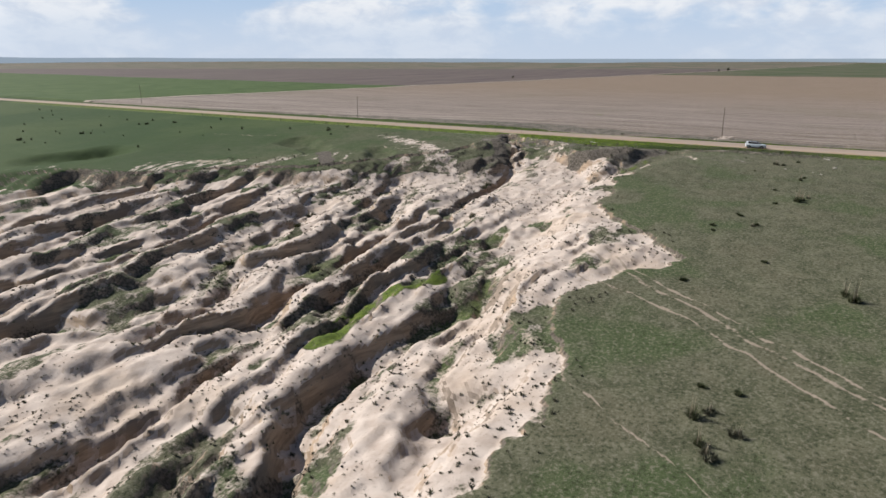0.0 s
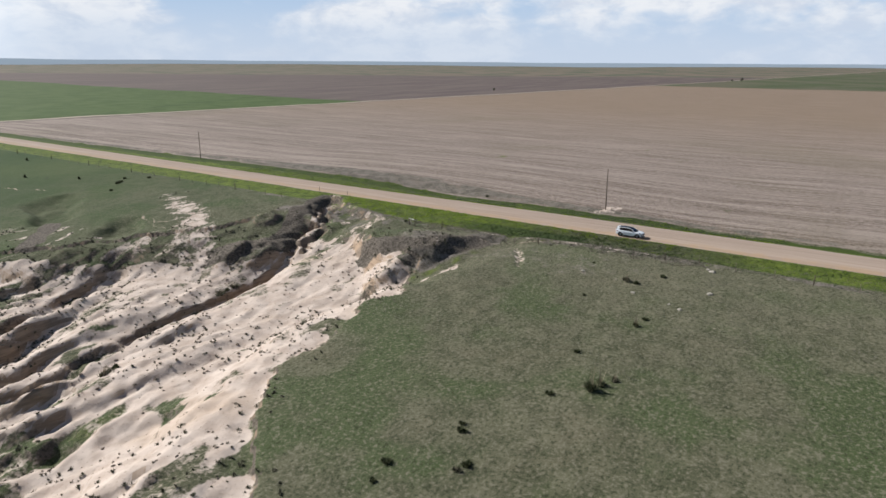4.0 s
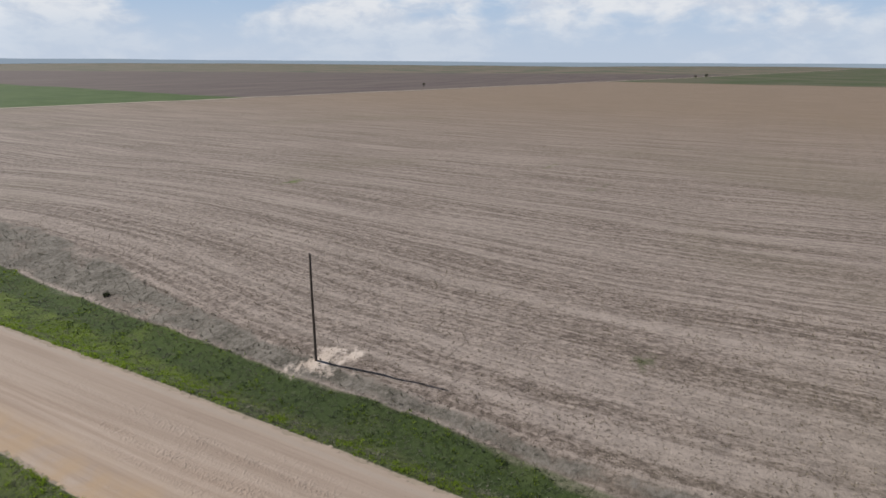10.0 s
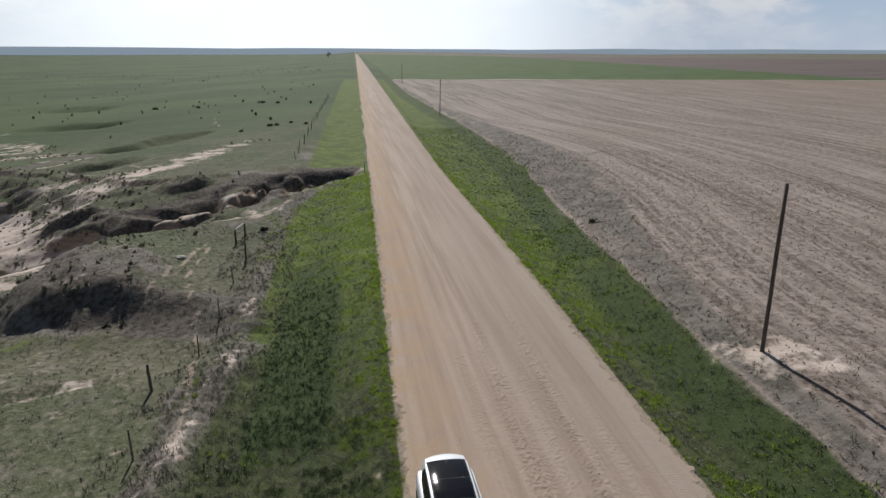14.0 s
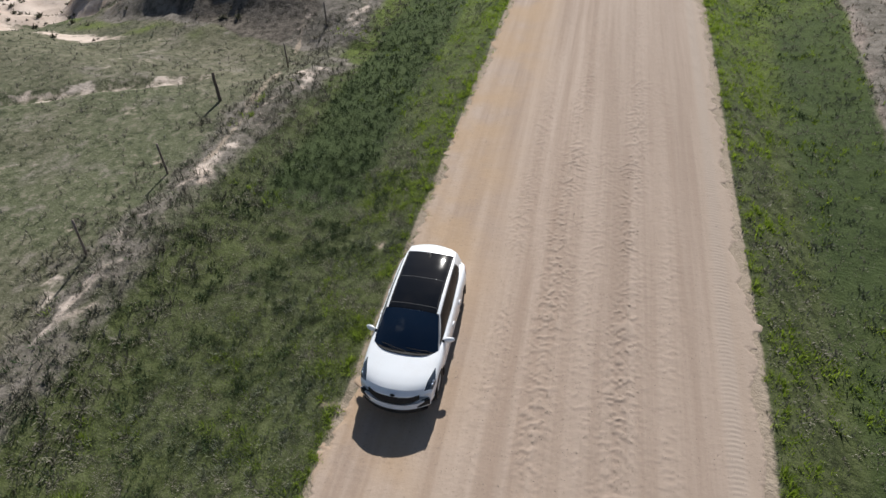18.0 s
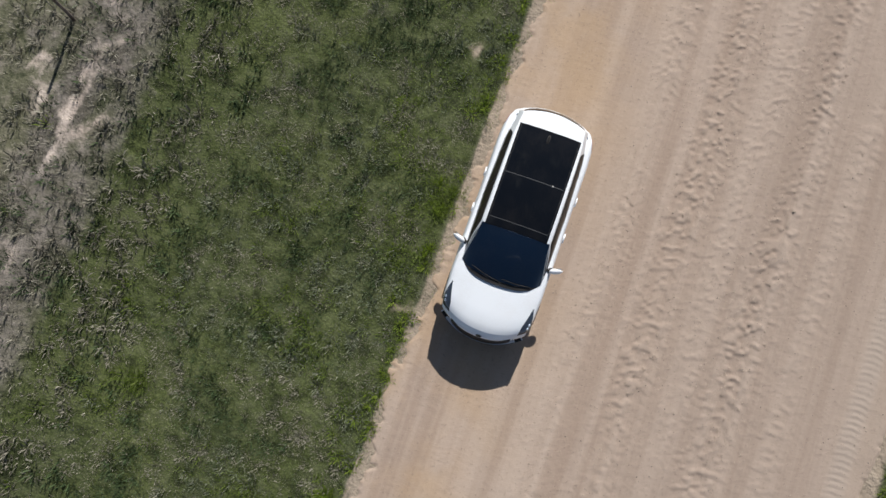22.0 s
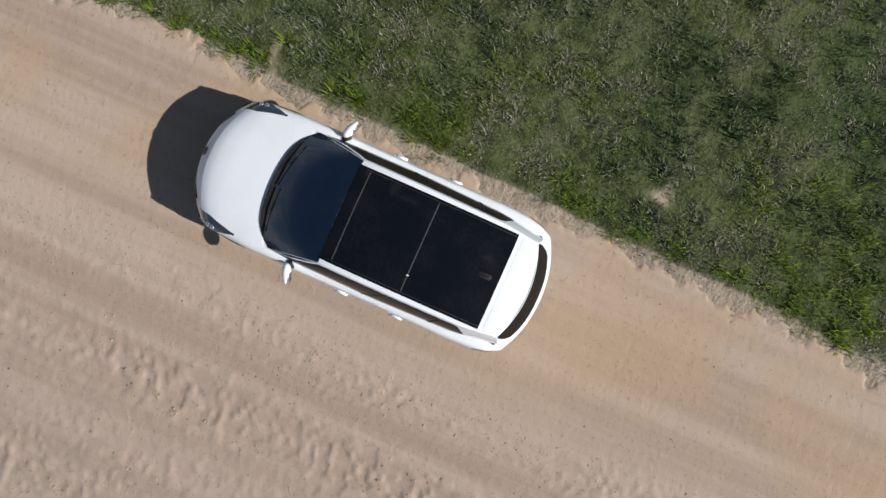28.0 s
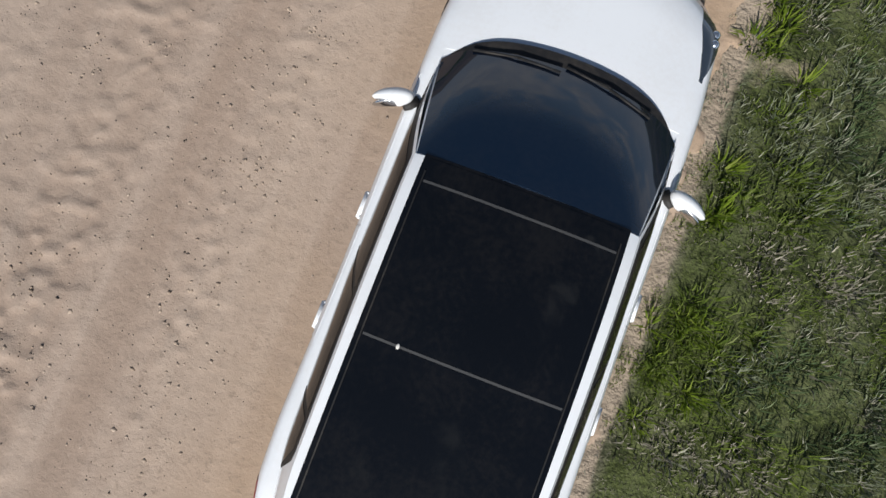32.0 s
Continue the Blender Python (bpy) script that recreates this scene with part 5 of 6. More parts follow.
def blade_mesh(name, roots, count, length, width, spread, mat, rng, droop=0.5):
    """Tufts of bent blades, all in one mesh. roots: rows of x, y, z, size."""
    n = len(roots)
    idx = np.repeat(np.arange(n), count)
    r = roots[idx]
    m = len(r)
    az = rng.uniform(0, math.tau, m)
    tilt = rng.uniform(0.05, 1.0, m) * spread
    ln = length * r[:, 3] * rng.uniform(0.55, 1.25, m)
    off = rng.uniform(0, 0.5, m) * 0.10 * r[:, 3] * (1 + spread)
    base = np.stack([r[:, 0] + off * np.cos(az), r[:, 1] + off * np.sin(az), r[:, 2] - 0.02], -1)
    out = np.stack([np.cos(az), np.sin(az), np.zeros(m)], -1)
    side = np.stack([-np.sin(az), np.cos(az), np.zeros(m)], -1) * (width * r[:, 3] * rng.uniform(0.6, 1.3, m))[:, None]
    upv = np.array([0, 0, 1.0])
    mid = base + out * (ln * 0.5 * np.sin(tilt * 0.7))[:, None] + upv * (ln * 0.5 * np.cos(tilt * 0.7))[:, None]
    tip = mid + out * (ln * 0.5 * np.sin(tilt * (1 + droop)))[:, None] + upv * (ln * 0.5 * np.cos(np.minimum(tilt * (1 + droop), 1.9)))[:, None]
    verts = np.stack([base - side, base + side, mid + side * 0.75, mid - side * 0.75, tip], 1).reshape(-1, 3)
    k = np.arange(m) * 5
    me = bpy.data.meshes.new(name)
    me.vertices.add(len(verts))
    me.vertices.foreach_set("co", verts.ravel())
    quads = np.stack([k, k + 1, k + 2, k + 3], -1)
    tris = np.stack([k + 3, k + 2, k + 4], -1)
    loops = np.concatenate([quads.ravel(), tris.ravel()])
    me.loops.add(len(loops))
    me.loops.foreach_set("vertex_index", loops)
    me.polygons.add(2 * m)
    me.polygons.foreach_set("loop_start", np.concatenate([np.arange(m) * 4, 4 * m + np.arange(m) * 3]))
    me.update()
    me.validate()
    me.materials.append(mat)
    return new(name, me)


rng = np.random.default_rng(12)
GRASS_LUSH = leafy("green_grass", (0.078, 0.120, 0.020), (0.160, 0.216, 0.042), (0.255, 0.290, 0.115), 0.5, True)
GRASS_BRIGHT = leafy("bright_grass", (0.095, 0.155, 0.014), (0.190, 0.268, 0.026), (0.295, 0.350, 0.075), 0.5, True)
GRASS_DEEP = leafy("deep_green_grass", (0.024, 0.043, 0.016), (0.058, 0.090, 0.036), (0.120, 0.148, 0.076), 0.6)
GRASS_DULL = leafy("dull_grass", (0.066, 0.084, 0.046), (0.150, 0.170, 0.112), (0.275, 0.276, 0.216))
GRASS_DRY = leafy("dry_grass", (0.120, 0.114, 0.084), (0.200, 0.188, 0.146), (0.310, 0.292, 0.236))


def scatter(u0, u1, y0, y1, density, keep):
    count = int((u1 - u0) * (y1 - y0) * density)
    y = rng.uniform(y0, y1, count)
    u = rng.uniform(u0, u1, count)
    x = u + LEAN_ROAD * y
    ok = keep(u, x, y)
    x, y = x[ok], y[ok]
    z, cover = land(x, y)
    return x, y, z, cover


def road_gap(u, y, side):
    """True off the road's ragged edge."""
    edge = road_edge(u + 1.2, y)
    return (edge < 0.08) & (u < 3.6) if side < 0 else (edge < 0.02) & (u > 3.6)


def meadow(name, label, u0, u1, y0, y1, density, blades, length, width, side):
    x, y, z, cover = scatter(u0, u1, y0, y1, density, lambda u, x, y: road_gap(u, y, side))
    u = x - LEAN_ROAD * y
    w = 1.0 if side < 0 else 0.0
    near = smooth(34, 20, y)
    dry = fbm(x / 1.4, y / 1.1, 4, 201, 0.6) + w * (0.16 * smooth(-5.8, -8.5, u) + 0.05 * near * smooth(-2.4, -4.0, u) - 0.05 * smooth(-2.6, -1.5, u) - 0.08 * (1 - near))
    lushness = fbm(x / 2.2, y / 2.2, 4, 211, 0.6) + w * (0.10 * smooth(-3.4, -1.8, u) - 0.08 * near * smooth(-4.0, -6.0, u) + 0.12 * (1 - near)) + 0.12 * (1 - w) * smooth(12.5, 9.5, u)
    thin = rng.uniform(0, 1, len(x)) < 0.25 + 0.9 * smooth(0.36, 0.56, fbm(x / 0.2, y / 0.2, 2, 221))
    size = rng.uniform(0.6, 1.25, len(x)) * (0.45 + 0.5 * lushness + 0.7 * smooth(0.35, 0.7, fbm(x / 0.16, y / 0.16, 2, 223))) * (1 - 0.45 * (side < 0) * smooth(-1.7, -1.15, x - LEAN_ROAD * y))
    if side > 0:
        thin &= cover["lush"] > rng.uniform(0.15, 0.6, len(x))
    thin &= rng.uniform(0, 0.6, len(x)) > np.maximum(cover["bare"], 0.8 * cover["path"] * (u < -1.55))
    roots = np.stack([x, y, z, size], -1)
    is_dry = (dry + rng.uniform(-0.11, 0.11, len(x)) > 0.495) & thin
    is_lush = (lushness + rng.uniform(-0.12, 0.12, len(x)) > 0.50) & ~is_dry & thin
    deep_band = 0.9 * w * near * smooth(3, 9, y) * smooth(-3.4, -4.4, u) * smooth(-8.2, -7.0, u) + 0.85 * w * smooth(0.49, 0.58, fbm(x / 0.85, y / 0.75, 3, 297, 0.6)) * smooth(12, 6, y) * smooth(-1.6, -2.6, u) + 0.55 * (1 - w) * smooth(10.2, 11.6, u)
    is_deep = thin & (is_lush | (deep_band > 0.6)) & (rng.uniform(0, 1, len(x)) < deep_band)
    is_lush &= ~is_deep
    is_dry &= ~is_deep
    for suffix, pick, mat in (("lush", is_lush, GRASS_BRIGHT if y0 > 8 or side > 0 else GRASS_LUSH), ("deep", is_deep, GRASS_DEEP), ("dull", ~is_dry & ~is_lush & ~is_deep & thin, GRASS_DULL), ("dry", is_dry, GRASS_DRY)):
        if pick.any():
            ob = blade_mesh(name, roots[pick], blades, length * (0.65 if suffix == "dry" else 1.0), width, 1.0 if suffix != "dry" else 1.25, mat, rng)
            tagged(ob, label[suffix], "grass", kind="stuff")


WORDS = {"lush": "fresh green roadside grass blades in uneven tufts", "deep": "deep green shaded roadside grass in thick tufts", "dull": "dull grey-green roadside grass in flattened tufts", "dry": "bleached dry dead grass lying among green"}
meadow("verge_grass", WORDS, -6.5, -0.8, -9, 9, 250, 13, 0.098, 0.0050, -1)
meadow("verge_grass", WORDS, -10.4, -6.5, -9, 15, 110, 10, 0.125, 0.008, -1)
meadow("verge_grass", WORDS, -6.5, -0.8, 9, 24, 100, 10, 0.10, 0.008, -1)
meadow("verge_grass", WORDS, -10.4, -6.5, 15, 24, 60, 9, 0.11, 0.010, -1)
meadow("verge_grass", WORDS, -10.4, -0.8, 24, 60, 42, 8, 0.11, 0.012, -1)
meadow("verge_grass", WORDS, -10.4, -0.8, -45, -9, 26, 8, 0.13, 0.012, -1)
meadow("verge_grass", WORDS, 6.8, 17.2, -22, 40, 55, 8, 0.11, 0.011, 1)
meadow("verge_grass", WORDS, 6.6, 19.2, 40, 110, 22, 7, 0.12, 0.016, 1)

# fresh tufts that hang over the road's edges
for side, y0, y1, per, longest in ((-1, -9, 12, 9.0, 0.15), (-1, 12, 62, 5.0, 0.20), (1, -20, 70, 4.5, 0.20)):
    count = int((y1 - y0) * per)
    y = rng.uniform(y0, y1, count)
    u = (-1.30 if side < 0 else road_right(y) + 0.22) + side * np.abs(rng.normal(0, 0.30, count))
    pick = (road_edge(u + 1.2, y) < 0.10) & (fbm(u / 0.8, y / 0.9, 2, 295) > 0.40)
    x, y = (u + LEAN_ROAD * y)[pick], y[pick]
    roots = np.stack([x, y, land(x, y)[0], rng.uniform(0.5, 1.3, len(x))], -1)
    tagged(blade_mesh("edge_tufts", roots, 34, longest, 0.008, 1.15, GRASS_BRIGHT, rng, 0.6), "bright green grass tufts along the crumbling road edge", "grass", kind="stuff")

# rough dead growth on the bank by the fence
x, y, z, cover = scatter(-12.2, -7.2, -14, 40, 11.0, lambda u, x, y: fbm(x / 2, y / 2, 3, 215) > 0.40)
roots = np.stack([x, y, z, rng.uniform(0.5, 1.3, len(x))], -1)
half = rng.uniform(0, 1, len(x)) < 0.5
for sel, mat, words in ((half, leafy("bank_scrub", (0.065, 0.063, 0.045), (0.115, 0.108, 0.080), (0.21, 0.195, 0.155)), "rough grey scrub tufts on the fence bank"), (~half, GRASS_DRY, "bleached dead grass clumps on the fence bank")):
    tagged(blade_mesh("bank_scrub", roots[sel], 16, 0.20, 0.010, 1.35, mat, rng, 0.7), words, "scrub", kind="stuff")


# ---- scrub, shrubs, stones ----
SCRUB = leafy("grey_scrub", (0.055, 0.056, 0.034), (0.100, 0.098, 0.064), (0.180, 0.168, 0.125), 0.5)
SHRUB = leafy("dark_shrub", (0.030, 0.038, 0.017), (0.062, 0.074, 0.032), (0.130, 0.132, 0.074), 0.55)
YUCCA = leafy("yucca_leaf", (0.050, 0.062, 0.028), (0.105, 0.115, 0.060), (0.250, 0.225, 0.150), 0.55)
STALK = leafy("dry_stalk", (0.15, 0.12, 0.08), (0.24, 0.20, 0.14), (0.36, 0.31, 0.23))
STONE = textured("pale_stone", (0.24, 0.22, 0.185), (0.40, 0.37, 0.32), 3.0, 0.9, 0.6, 0.03)
GRIT = textured("road_grit", (0.060, 0.048, 0.040), (0.34, 0.275, 0.225), 1.7)
CLOD = textured("earth_clod", (0.19, 0.155, 0.122), (0.32, 0.27, 0.22), 0.9)

# tufts over the pasture near the road
x, y, z, cover = scatter(-46, -9.5, -42, 46, 7.0, lambda u, x, y: u < -9.2)
pick = (cover["bare"] < 0.35) & (rng.uniform(0, 1, len(x)) < 0.25 + 0.8 * smooth(0.4, 0.6, fbm(x / 3, y / 3, 3, 231)))
dryness = fbm(x / 5, y / 5, 3, 241) + rng.uniform(-0.12, 0.12, len(x)) + 0.16 * (cover["grey"] > 0.2) + 0.05 + 0.12 * smooth(-26, -16, x)
roots = np.stack([x, y, z, rng.uniform(0.5, 1.2, len(x))], -1)
for sel, mat, words in ((pick & (dryness < 0.52), GRASS_DULL, "short grey-green steppe grass tufts on the pasture"), (pick & (dryness >= 0.52), GRASS_DRY, "short bleached grass tufts on the pasture")):
    tagged(blade_mesh("pasture_grass", roots[sel], 7, 0.15, 0.013, 1.25, mat, rng), words, "grass", kind="stuff")

# scrub dots over the eroded ground
x, y, z, cover = scatter(-165, -16, 4, 120, 0.9, lambda u, x, y: y < 1e9)
clump = fbm(x / 9, y / 9, 3, 251) + rng.uniform(-0.10, 0.10, len(x))
pick = (cover["bare"] > 0.30) & (clump > 0.49)
pick |= (cover["grey"] > 0.35) & (cover["dug"] > 0.3) & (rng.uniform(0, 1, len(x)) < 0.8)
pick |= (cover["bare"] < 0.4) & (cover["dug"] > 0.5) & (clump > 0.52)
size = rng.uniform(0.4, 1.4, len(x)) ** 1.6
roots = np.stack([x, y, z, size], -1)[pick]
tagged(blade_mesh("scrub", roots, 22, 0.20, 0.032, 1.35, SCRUB, rng, 0.6), "low grey-green scrub clumps dotting the pale eroded soil", "scrub", kind="stuff")
x, y, z, cover = scatter(-150, -100, 4, 62, 1.5, lambda u, x, y: y < 1e9)
pick = (cover["bare"] > 0.25) & (fbm(x / 6, y / 6, 3, 261) > 0.50)
roots = np.stack([x, y, z, rng.uniform(0.4, 1.0, len(x))], -1)[pick]
tagged(blade_mesh("scrub", roots, 18, 0.17, 0.028, 1.35, SCRUB, rng, 0.6), "small scrub clumps scattered on chalky ridges", "scrub", kind="stuff")

# distant shrubs over the north pasture
x, y, z, cover = scatter(-330, -14, 125, 760, 0.0028, lambda u, x, y: y < 1e9)
pick = (cover["bare"] < 0.3) & (fbm(x / 60, y / 60, 2, 271) > 0.47)
roots = np.stack([x, y, z, rng.uniform(0.7, 1.6, len(x))], -1)[pick]
tagged(blade_mesh("far_shrubs", roots, 26, 0.55, 0.09, 1.3, SHRUB, rng, 0.4), "dark shrubs scattered over the far green pasture", "shrubs", kind="stuff")

# matted growth on the bank between verge and field
x, y, z, cover = scatter(13.6, 25, -10, 90, 2.0, lambda u, x, y: y < 1e9)
pick = (cover["grey"] > 0.3) & (fbm(x / 3, y / 6, 3, 281) > 0.46)
roots = np.stack([x, y, z, rng.uniform(0.5, 1.4, len(x))], -1)[pick]
tagged(blade_mesh("bank_scrub", roots, 12, 0.15, 0.016, 1.4, GRASS_DRY, rng, 0.6), "matted bleached weeds on the bank below the field", "scrub", kind="stuff")

# clods and stubble along the field's near edge
x, y, z, cover = scatter(14.5, 44, -30, 70, 3.2, lambda u, x, y: y < 1e9)
roots = np.stack([x, y, z, rng.uniform(0.5, 1.2, len(x))], -1)
tagged(blade_mesh("stubble", roots, 7, 0.15, 0.013, 1.3, STALK, rng, 0.2), "pale cut stubble standing in the field edge", "stubble", kind="stuff")


def lumps(name, xs, ys, zs, sizes, mat, label, category, sink=0.3):
    """Many small rough stones in one mesh."""
    base = np.array([(1, 0, 0), (-1, 0, 0), (0, 1, 0), (0, -1, 0), (0, 0, 1), (0, 0, -1)], float)
    tri = np.array([(0, 2, 4), (2, 1, 4), (1, 3, 4), (3, 0, 4), (2, 0, 5), (1, 2, 5), (3, 1, 5), (0, 3, 5)])
    n = len(xs)
    shape = base[None] * (np.asarray(sizes)[:, None, None] * rng.uniform(0.6, 1.25, (n, 6, 1))) * np.stack([rng.uniform(0.7, 1.3, n), rng.uniform(0.7, 1.3, n), rng.uniform(0.5, 0.9, n)], -1)[:, None, :]
    a = rng.uniform(0, math.tau, n)[:, None]
    vx, vy = shape[..., 0] * np.cos(a) - shape[..., 1] * np.sin(a), shape[..., 0] * np.sin(a) + shape[..., 1] * np.cos(a)
    v = np.stack([vx + np.asarray(xs)[:, None], vy + np.asarray(ys)[:, None], shape[..., 2] + np.asarray(zs)[:, None] + (0.5 - sink) * np.asarray(sizes)[:, None] * 0.6], -1)
    f = (tri[None] + 6 * np.arange(n)[:, None, None]).reshape(-1, 3)
    me = bpy.data.meshes.new(name)
    me.vertices.add(6 * n)
    me.vertices.foreach_set("co", v.ravel())
    me.loops.add(f.size)
    me.loops.foreach_set("vertex_index", f.ravel())
    me.polygons.add(len(f))
    me.polygons.foreach_set("loop_start", np.arange(0, f.size, 3))
    me.update()
    me.validate()
    me.materials.append(mat)
    return tagged(new(name, me), label, category, kind="stuff")


count = 5000
v = rng.uniform(0.15, 9.4, count)
yy = rng.uniform(-9, 15, count)
v = np.where(rng.uniform(0, 1, count) < 0.5, np.clip(rng.choice([3.3, 4.6, 5.5, 6.4, 8.2], count) + rng.normal(0, 0.45, count), 0.15, 9.4), v)
zz, _ = road_surface(v, yy)
lumps("road_pebbles", v - 1.2 + LEAN_ROAD * yy, yy, zz + 0.02 + 0.0014 * np.hypot(v, yy), rng.uniform(0.004, 0.012, count) * rng.uniform(0.6, 1.5, count), GRIT, "small loose pebbles and grit on the dirt road", "pebbles", 0.7)
count = 15000
v = np.clip(rng.choice([3.25, 4.55, 5.5, 6.35, 7.4, 8.7], count, p=[0.14, 0.26, 0.14, 0.26, 0.1, 0.1]) + rng.normal(0, 0.34, count), 0.3, 9.5)
yy = rng.uniform(-8, 13, count)
keep = fbm(v / 0.6, yy / 1.2, 3, 291) > 0.46
v, yy = v[keep], yy[keep]
zz, _ = road_surface(v, yy)
lumps("road_crumbs", v - 1.2 + LEAN_ROAD * yy, yy, zz + 0.018 + 0.0014 * np.hypot(v, yy), rng.uniform(0.007, 0.024, len(v)), textured("dirt_crumb", (0.255, 0.198, 0.150), (0.365, 0.295, 0.235), 2.0), "crumbs of packed dirt thrown up by tyres", "dirt crumbs", 0.75)
x, y, z, cover = scatter(14.2, 50, -30, 60, 2.0, lambda u, x, y: y < 1e9)
lumps("clods", x, y, z, rng.uniform(0.02, 0.075, len(x)), CLOD, "dry earth clods over the worked field edge", "clods")
x, y, z, cover = scatter(-130, -18, 8, 75, 0.25, lambda u, x, y: y < 1e9)
keep = cover["bare"] > 0.5
lumps("rubble", x[keep], y[keep], z[keep], rng.uniform(0.05, 0.25, keep.sum()), CLOD, "fallen lumps of pale earth on the gully floor", "rubble")


def shrub(name, label, category, size, leaves, length, width, spread, mat, seed, group, stalks=0):
    """One rounded uneven bush: its foliage, and dry stalks where it has them."""
    local = np.random.default_rng(seed)
    k = 9
    a, r = local.uniform(0, math.tau, k), size * np.sqrt(local.uniform(0, 1, k)) * 0.7
    roots = np.stack([r * np.cos(a), r * np.sin(a), np.full(k, -0.03), local.uniform(0.7, 1.2, k)], -1)
    top = thing(name, (0, 0, 0), label, category, group)
    leaf = blade_mesh("foliage", roots, leaves, length, width, spread, mat, local, 0.5)
    leaf.parent = top
    if stalks:
        roots = np.stack([local.uniform(-0.3, 0.3, stalks) * size, local.uniform(-0.3, 0.3, stalks) * size, np.zeros(stalks), local.uniform(0.8, 1.3, stalks)], -1)
        st = blade_mesh("stalks", roots, 2, length * 2.2, 0.02, 0.35, STALK, local, 0.2)
        st.parent = top
    return top


bush_a = shrub("shrub", "low dark green shrub in the short pasture grass", "shrub", 0.55, 34, 0.42, 0.035, 1.25, SHRUB, 1, "pasture shrubs")
bush_b = shrub("shrub", "grey-green rounded shrub with dry stems on pasture", "shrub", 0.75, 36, 0.55, 0.035, 1.2, SCRUB, 2, "pasture shrubs", 8)
bush_c = shrub("yucca", "spiky yucca clump with pale dry leaves on pasture", "yucca", 0.5, 30, 0.75, 0.028, 1.05, YUCCA, 3, "pasture yuccas", 6)
spots = ((0, -17.4, -9.2, 0.95), (1, -21.0, -5.2, 1.0), (0, -21.3, -6.6, 1.0), (2, -34.0, -10.3, 0.8), (0, -42.9, -6.5, 0.8), (0, -16.5, 1.0, 0.5), (0, -28.0, -1.8, 0.5),
         (2, -90.6, -17.7, 1.5), (2, -89.2, -17.0, 1.1), (2, -121.4, -5.5, 1.2), (1, -126.2, -7.4, 1.2), (2, -125.0, -6.6, 1.0), (0, -116.0, -8.5, 0.9), (0, -116.1, -5.4, 0.9), (1, -122.5, -9.0, 1.0), (1, -120.0, -6.6, 0.9),
         (0, -91.7, 0.6, 1.1), (0, -81.3, -7.8, 0.9), (1, -46.7, -11.9, 0.7), (0, -61.2, -2.7, 1.0), (0, -68.0, 0.6, 1.0), (0, -64.9, -5.4, 1.0), (0, -70.4, 0.2, 0.7), (0, -31.8, -10.8, 0.8), (2, -49.3, -10.3, 1.4), (2, -48.3, -11.0, 1.0), (0, -51.9, -7.1, 0.9),
         (1, -66.0, -5.0, 0.6), (0, -60.2, -2.2, 0.7), (0, -16.9, 118.0, 1.3), (0, -15.6, 118.6, 1.2), (0, -21.7, 113.0, 0.9), (0, -13.0, 121.0, 1.0), (0, -61.0, 205.0, 1.8), (0, -26.0, 190.0, 1.6), (0, -46.0, 196.0, 1.6), (0, -21.0, 182.0, 1.5), (0, -9.8, 116.0, 1.0),
         (0, -9.6, 39.5, 0.8), (1, -42.0, 52.6, 1.3), (0, -40.6, 52.9, 1.0), (1, -38.8, 53.1, 1.1), (1, -67.0, 43.0, 1.4), (0, -65.5, 43.5, 1.2), (0, 18.5, 37.5, 0.8), (1, -98, 55.5, 1.5), (0, -82, 73, 1.6), (1, -77, 74, 1.5), (0, -104, 68, 1.5))
rnd = random.Random(8)
kinds = (bush_a, bush_b, bush_c)
used = set()
for kind, x, y, size in spots:
    ob = kinds[kind]
    m = pose(x, y, ground_z(x, y), 0, 0, rnd.uniform(0, 360)) @ Matrix.Scale(size, 4)
    if kind not in used:
        used.add(kind)
        ob.matrix_world = m
    else:
        made = copy_thing(ob, Matrix.Identity(4))
        made.matrix_world = m


def rock(seed, size):
    bm = bmesh.new()
    bmesh.ops.create_icosphere(bm, subdivisions=3, radius=1.0)
    for v in bm.verts:
        d = noise.noise(v.co * 1.3 + Vector((seed * 7, 0, 0))) * 0.4 + noise.noise(v.co * 4 + Vector((0, seed * 5, 0))) * 0.12
        v.co *= 1 + d
        v.co.z *= 0.42
        v.co *= size
    me = bpy.data.meshes.new("rock")
    bm.to_mesh(me)
    bm.free()
    me.materials.append(STONE)
    return me


for k, (x, y, size) in enumerate(((-20.6, -15.9, 0.42), (-27.0, -13.6, 0.30), (-26.1, -12.1, 0.20), (-24.5, -7.1, 0.28), (-12.5, -14.7, 0.45), (-20.1, 1.3, 0.25), (-11.9, -14.0, 0.3), (-14.6, 31.5, 0.45))):
    ob = new("rock", rock(k + 1, size))
    ob.matrix_world = pose(x, y, ground_z(x, y) + 0.02, 0, 0, 40 * k)
    tagged(ob, "flat pale limestone rock lying in the pasture grass", "rock", "pasture rocks")


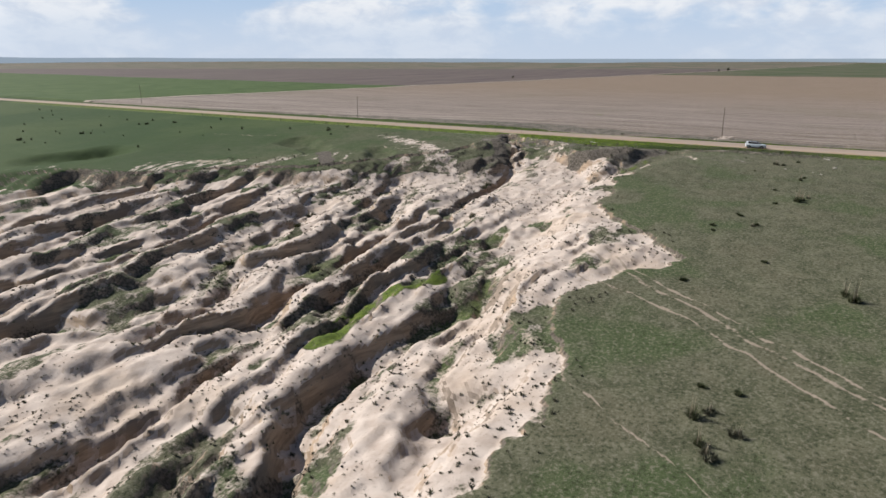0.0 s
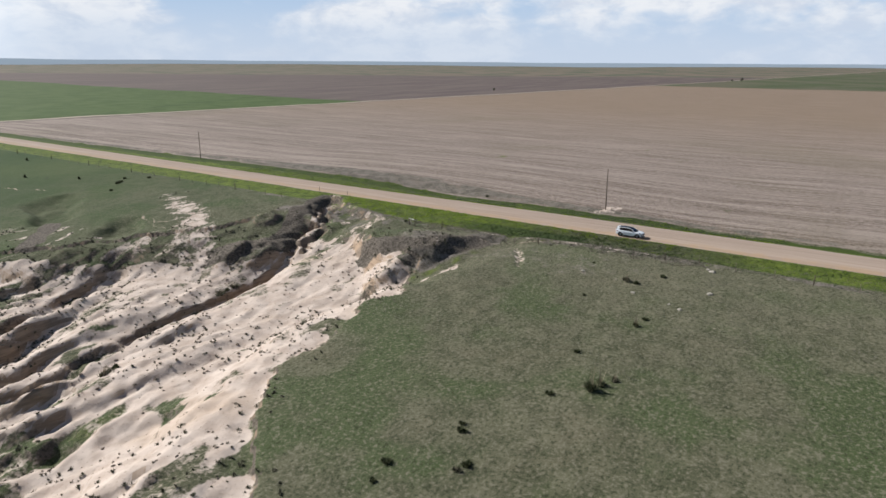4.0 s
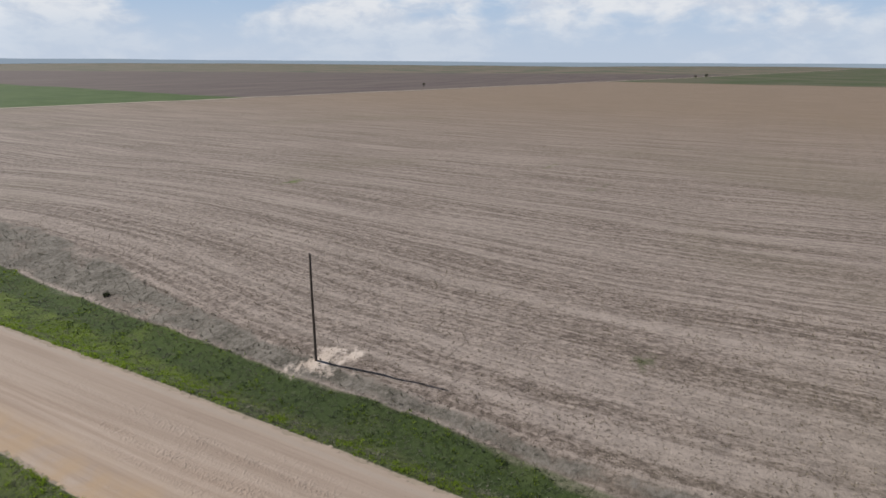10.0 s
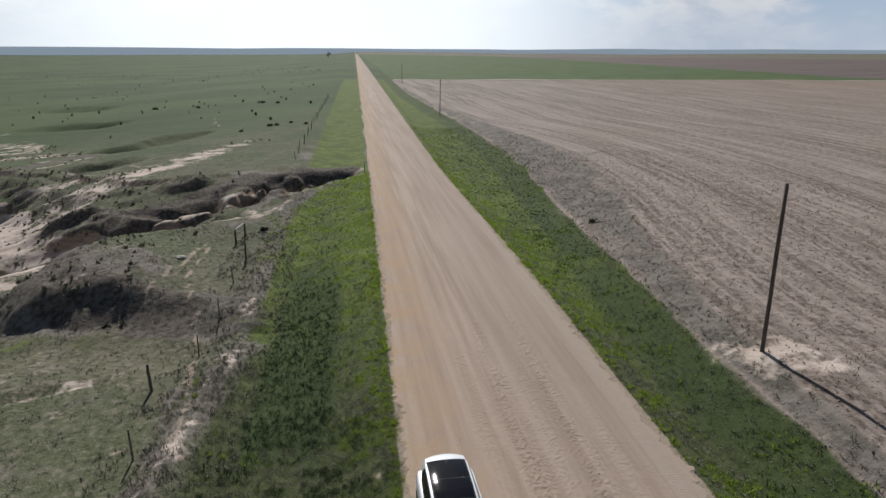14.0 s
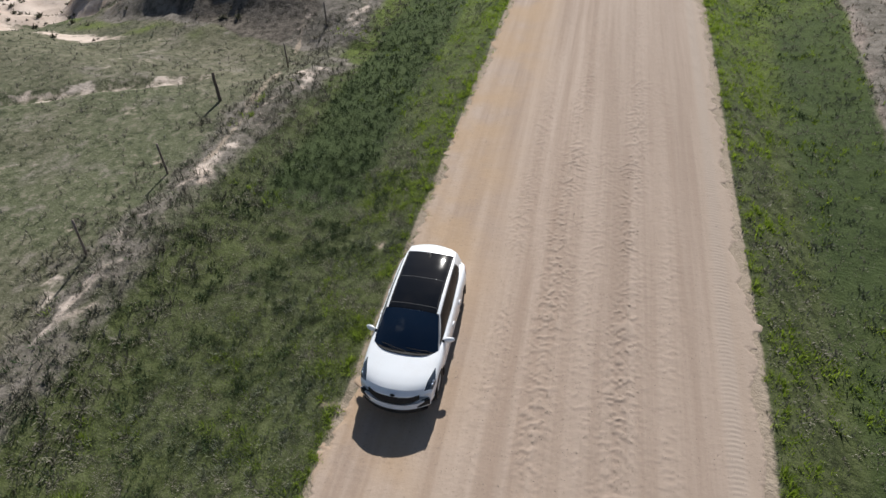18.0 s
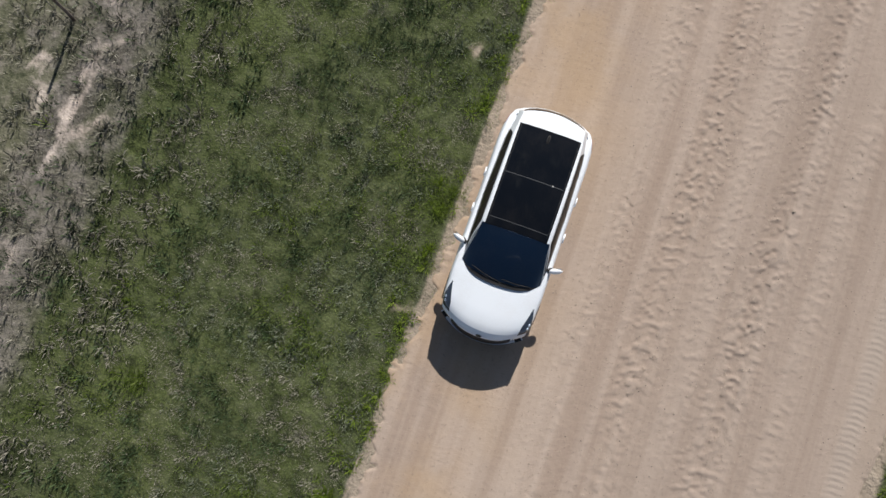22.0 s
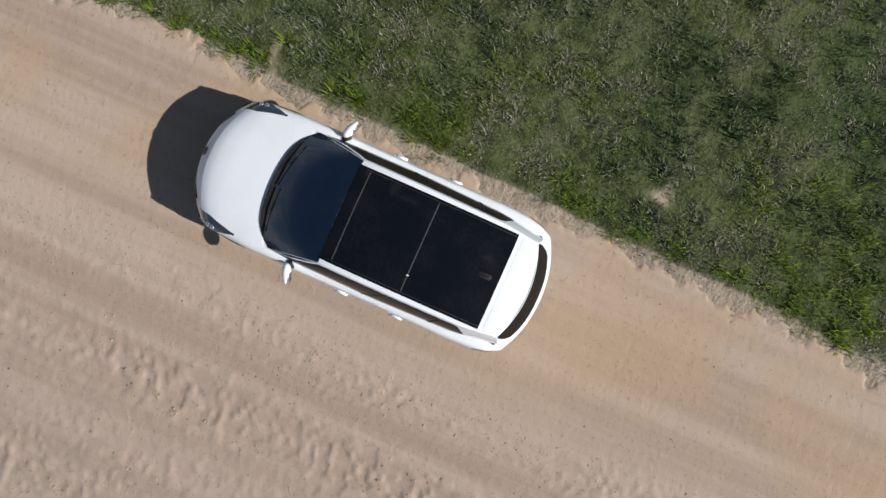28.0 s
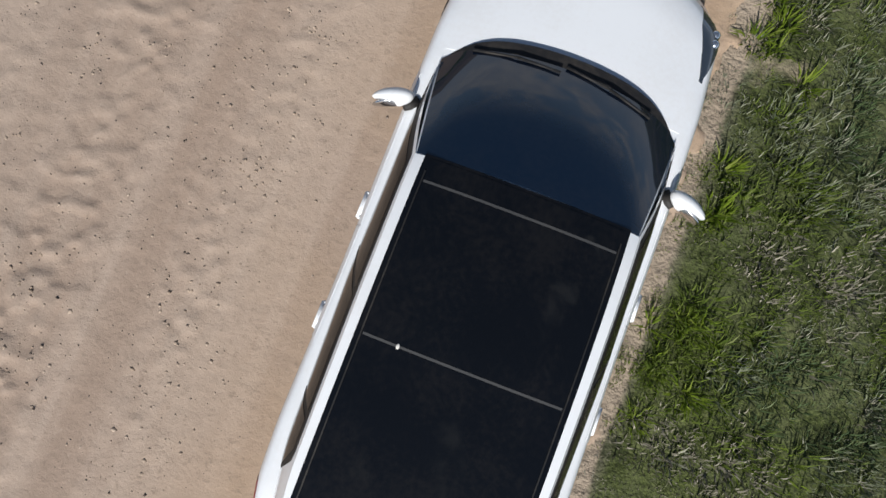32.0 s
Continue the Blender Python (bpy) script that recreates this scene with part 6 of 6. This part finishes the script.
def tree(x, y, tall, seed, label):
    local = np.random.default_rng(seed)
    z = ground_z(x, y)
    top = thing("tree", (x, y, z), label, "tree", "far trees")
    bm = bmesh.new()
    tube(bm, (0, 0, -0.4), (0.1, 0, tall * 0.45), tall * 0.035, tall * 0.02, 8)
    for k in range(6):
        a = math.tau * k / 6
        tube(bm, (0.1, 0, tall * (0.3 + 0.03 * k)), (tall * 0.22 * math.cos(a), tall * 0.22 * math.sin(a), tall * (0.6 + 0.04 * k)), tall * 0.014, tall * 0.006, 5)
    part("trunk", bm, WOOD, top)
    n = 46
    p = local.normal(0, 1, (n, 3))
    p /= np.linalg.norm(p, axis=1)[:, None]
    p *= local.uniform(0.3, 1, n)[:, None] ** 0.5
    roots = np.stack([p[:, 0] * tall * 0.36, p[:, 1] * tall * 0.36, tall * 0.64 + p[:, 2] * tall * 0.32, local.uniform(0.7, 1.3, n)], -1)
    leaf = blade_mesh("crown", roots, 22, tall * 0.13, tall * 0.022, 2.4, SHRUB, local, 0.3)
    leaf.parent = top


tree(919, 113, 6.5, 1, "dark lone tree far out between pale fields")
tree(905, 124, 4.5, 2, "dark lone tree far out between pale fields")
tree(440, 256, 3.2, 3, "small dark tree beside the far field lane")
tree(-27, 1500, 13.0, 4, "dark lone tree by the road near the horizon")


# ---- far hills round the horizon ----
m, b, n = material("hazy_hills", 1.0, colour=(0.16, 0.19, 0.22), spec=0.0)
# distance haze put in as a flat blue-grey glow of the hills
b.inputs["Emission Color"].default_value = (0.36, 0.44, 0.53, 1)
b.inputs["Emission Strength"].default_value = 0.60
ring = np.linspace(0, math.tau, 361)
hill = 15 + 16 * fbm(np.cos(ring) * 5 + 9, np.sin(ring) * 5 + 9, 4, 301) + 9 * smooth(0.62, 0.95, np.sin(ring - 0.85))
bm = bmesh.new()
low = [bm.verts.new((4650 * math.cos(a), 4650 * math.sin(a), -60)) for a in ring[:-1]]
top = [bm.verts.new((4650 * math.cos(a), 4650 * math.sin(a), h)) for a, h in zip(ring[:-1], hill)]
for k in range(360):
    bm.faces.new((low[k], low[(k + 1) % 360], top[(k + 1) % 360], top[k]))
me = bpy.data.meshes.new("backdrop")
bm.to_mesh(me)
bm.free()
me.materials.append(m)
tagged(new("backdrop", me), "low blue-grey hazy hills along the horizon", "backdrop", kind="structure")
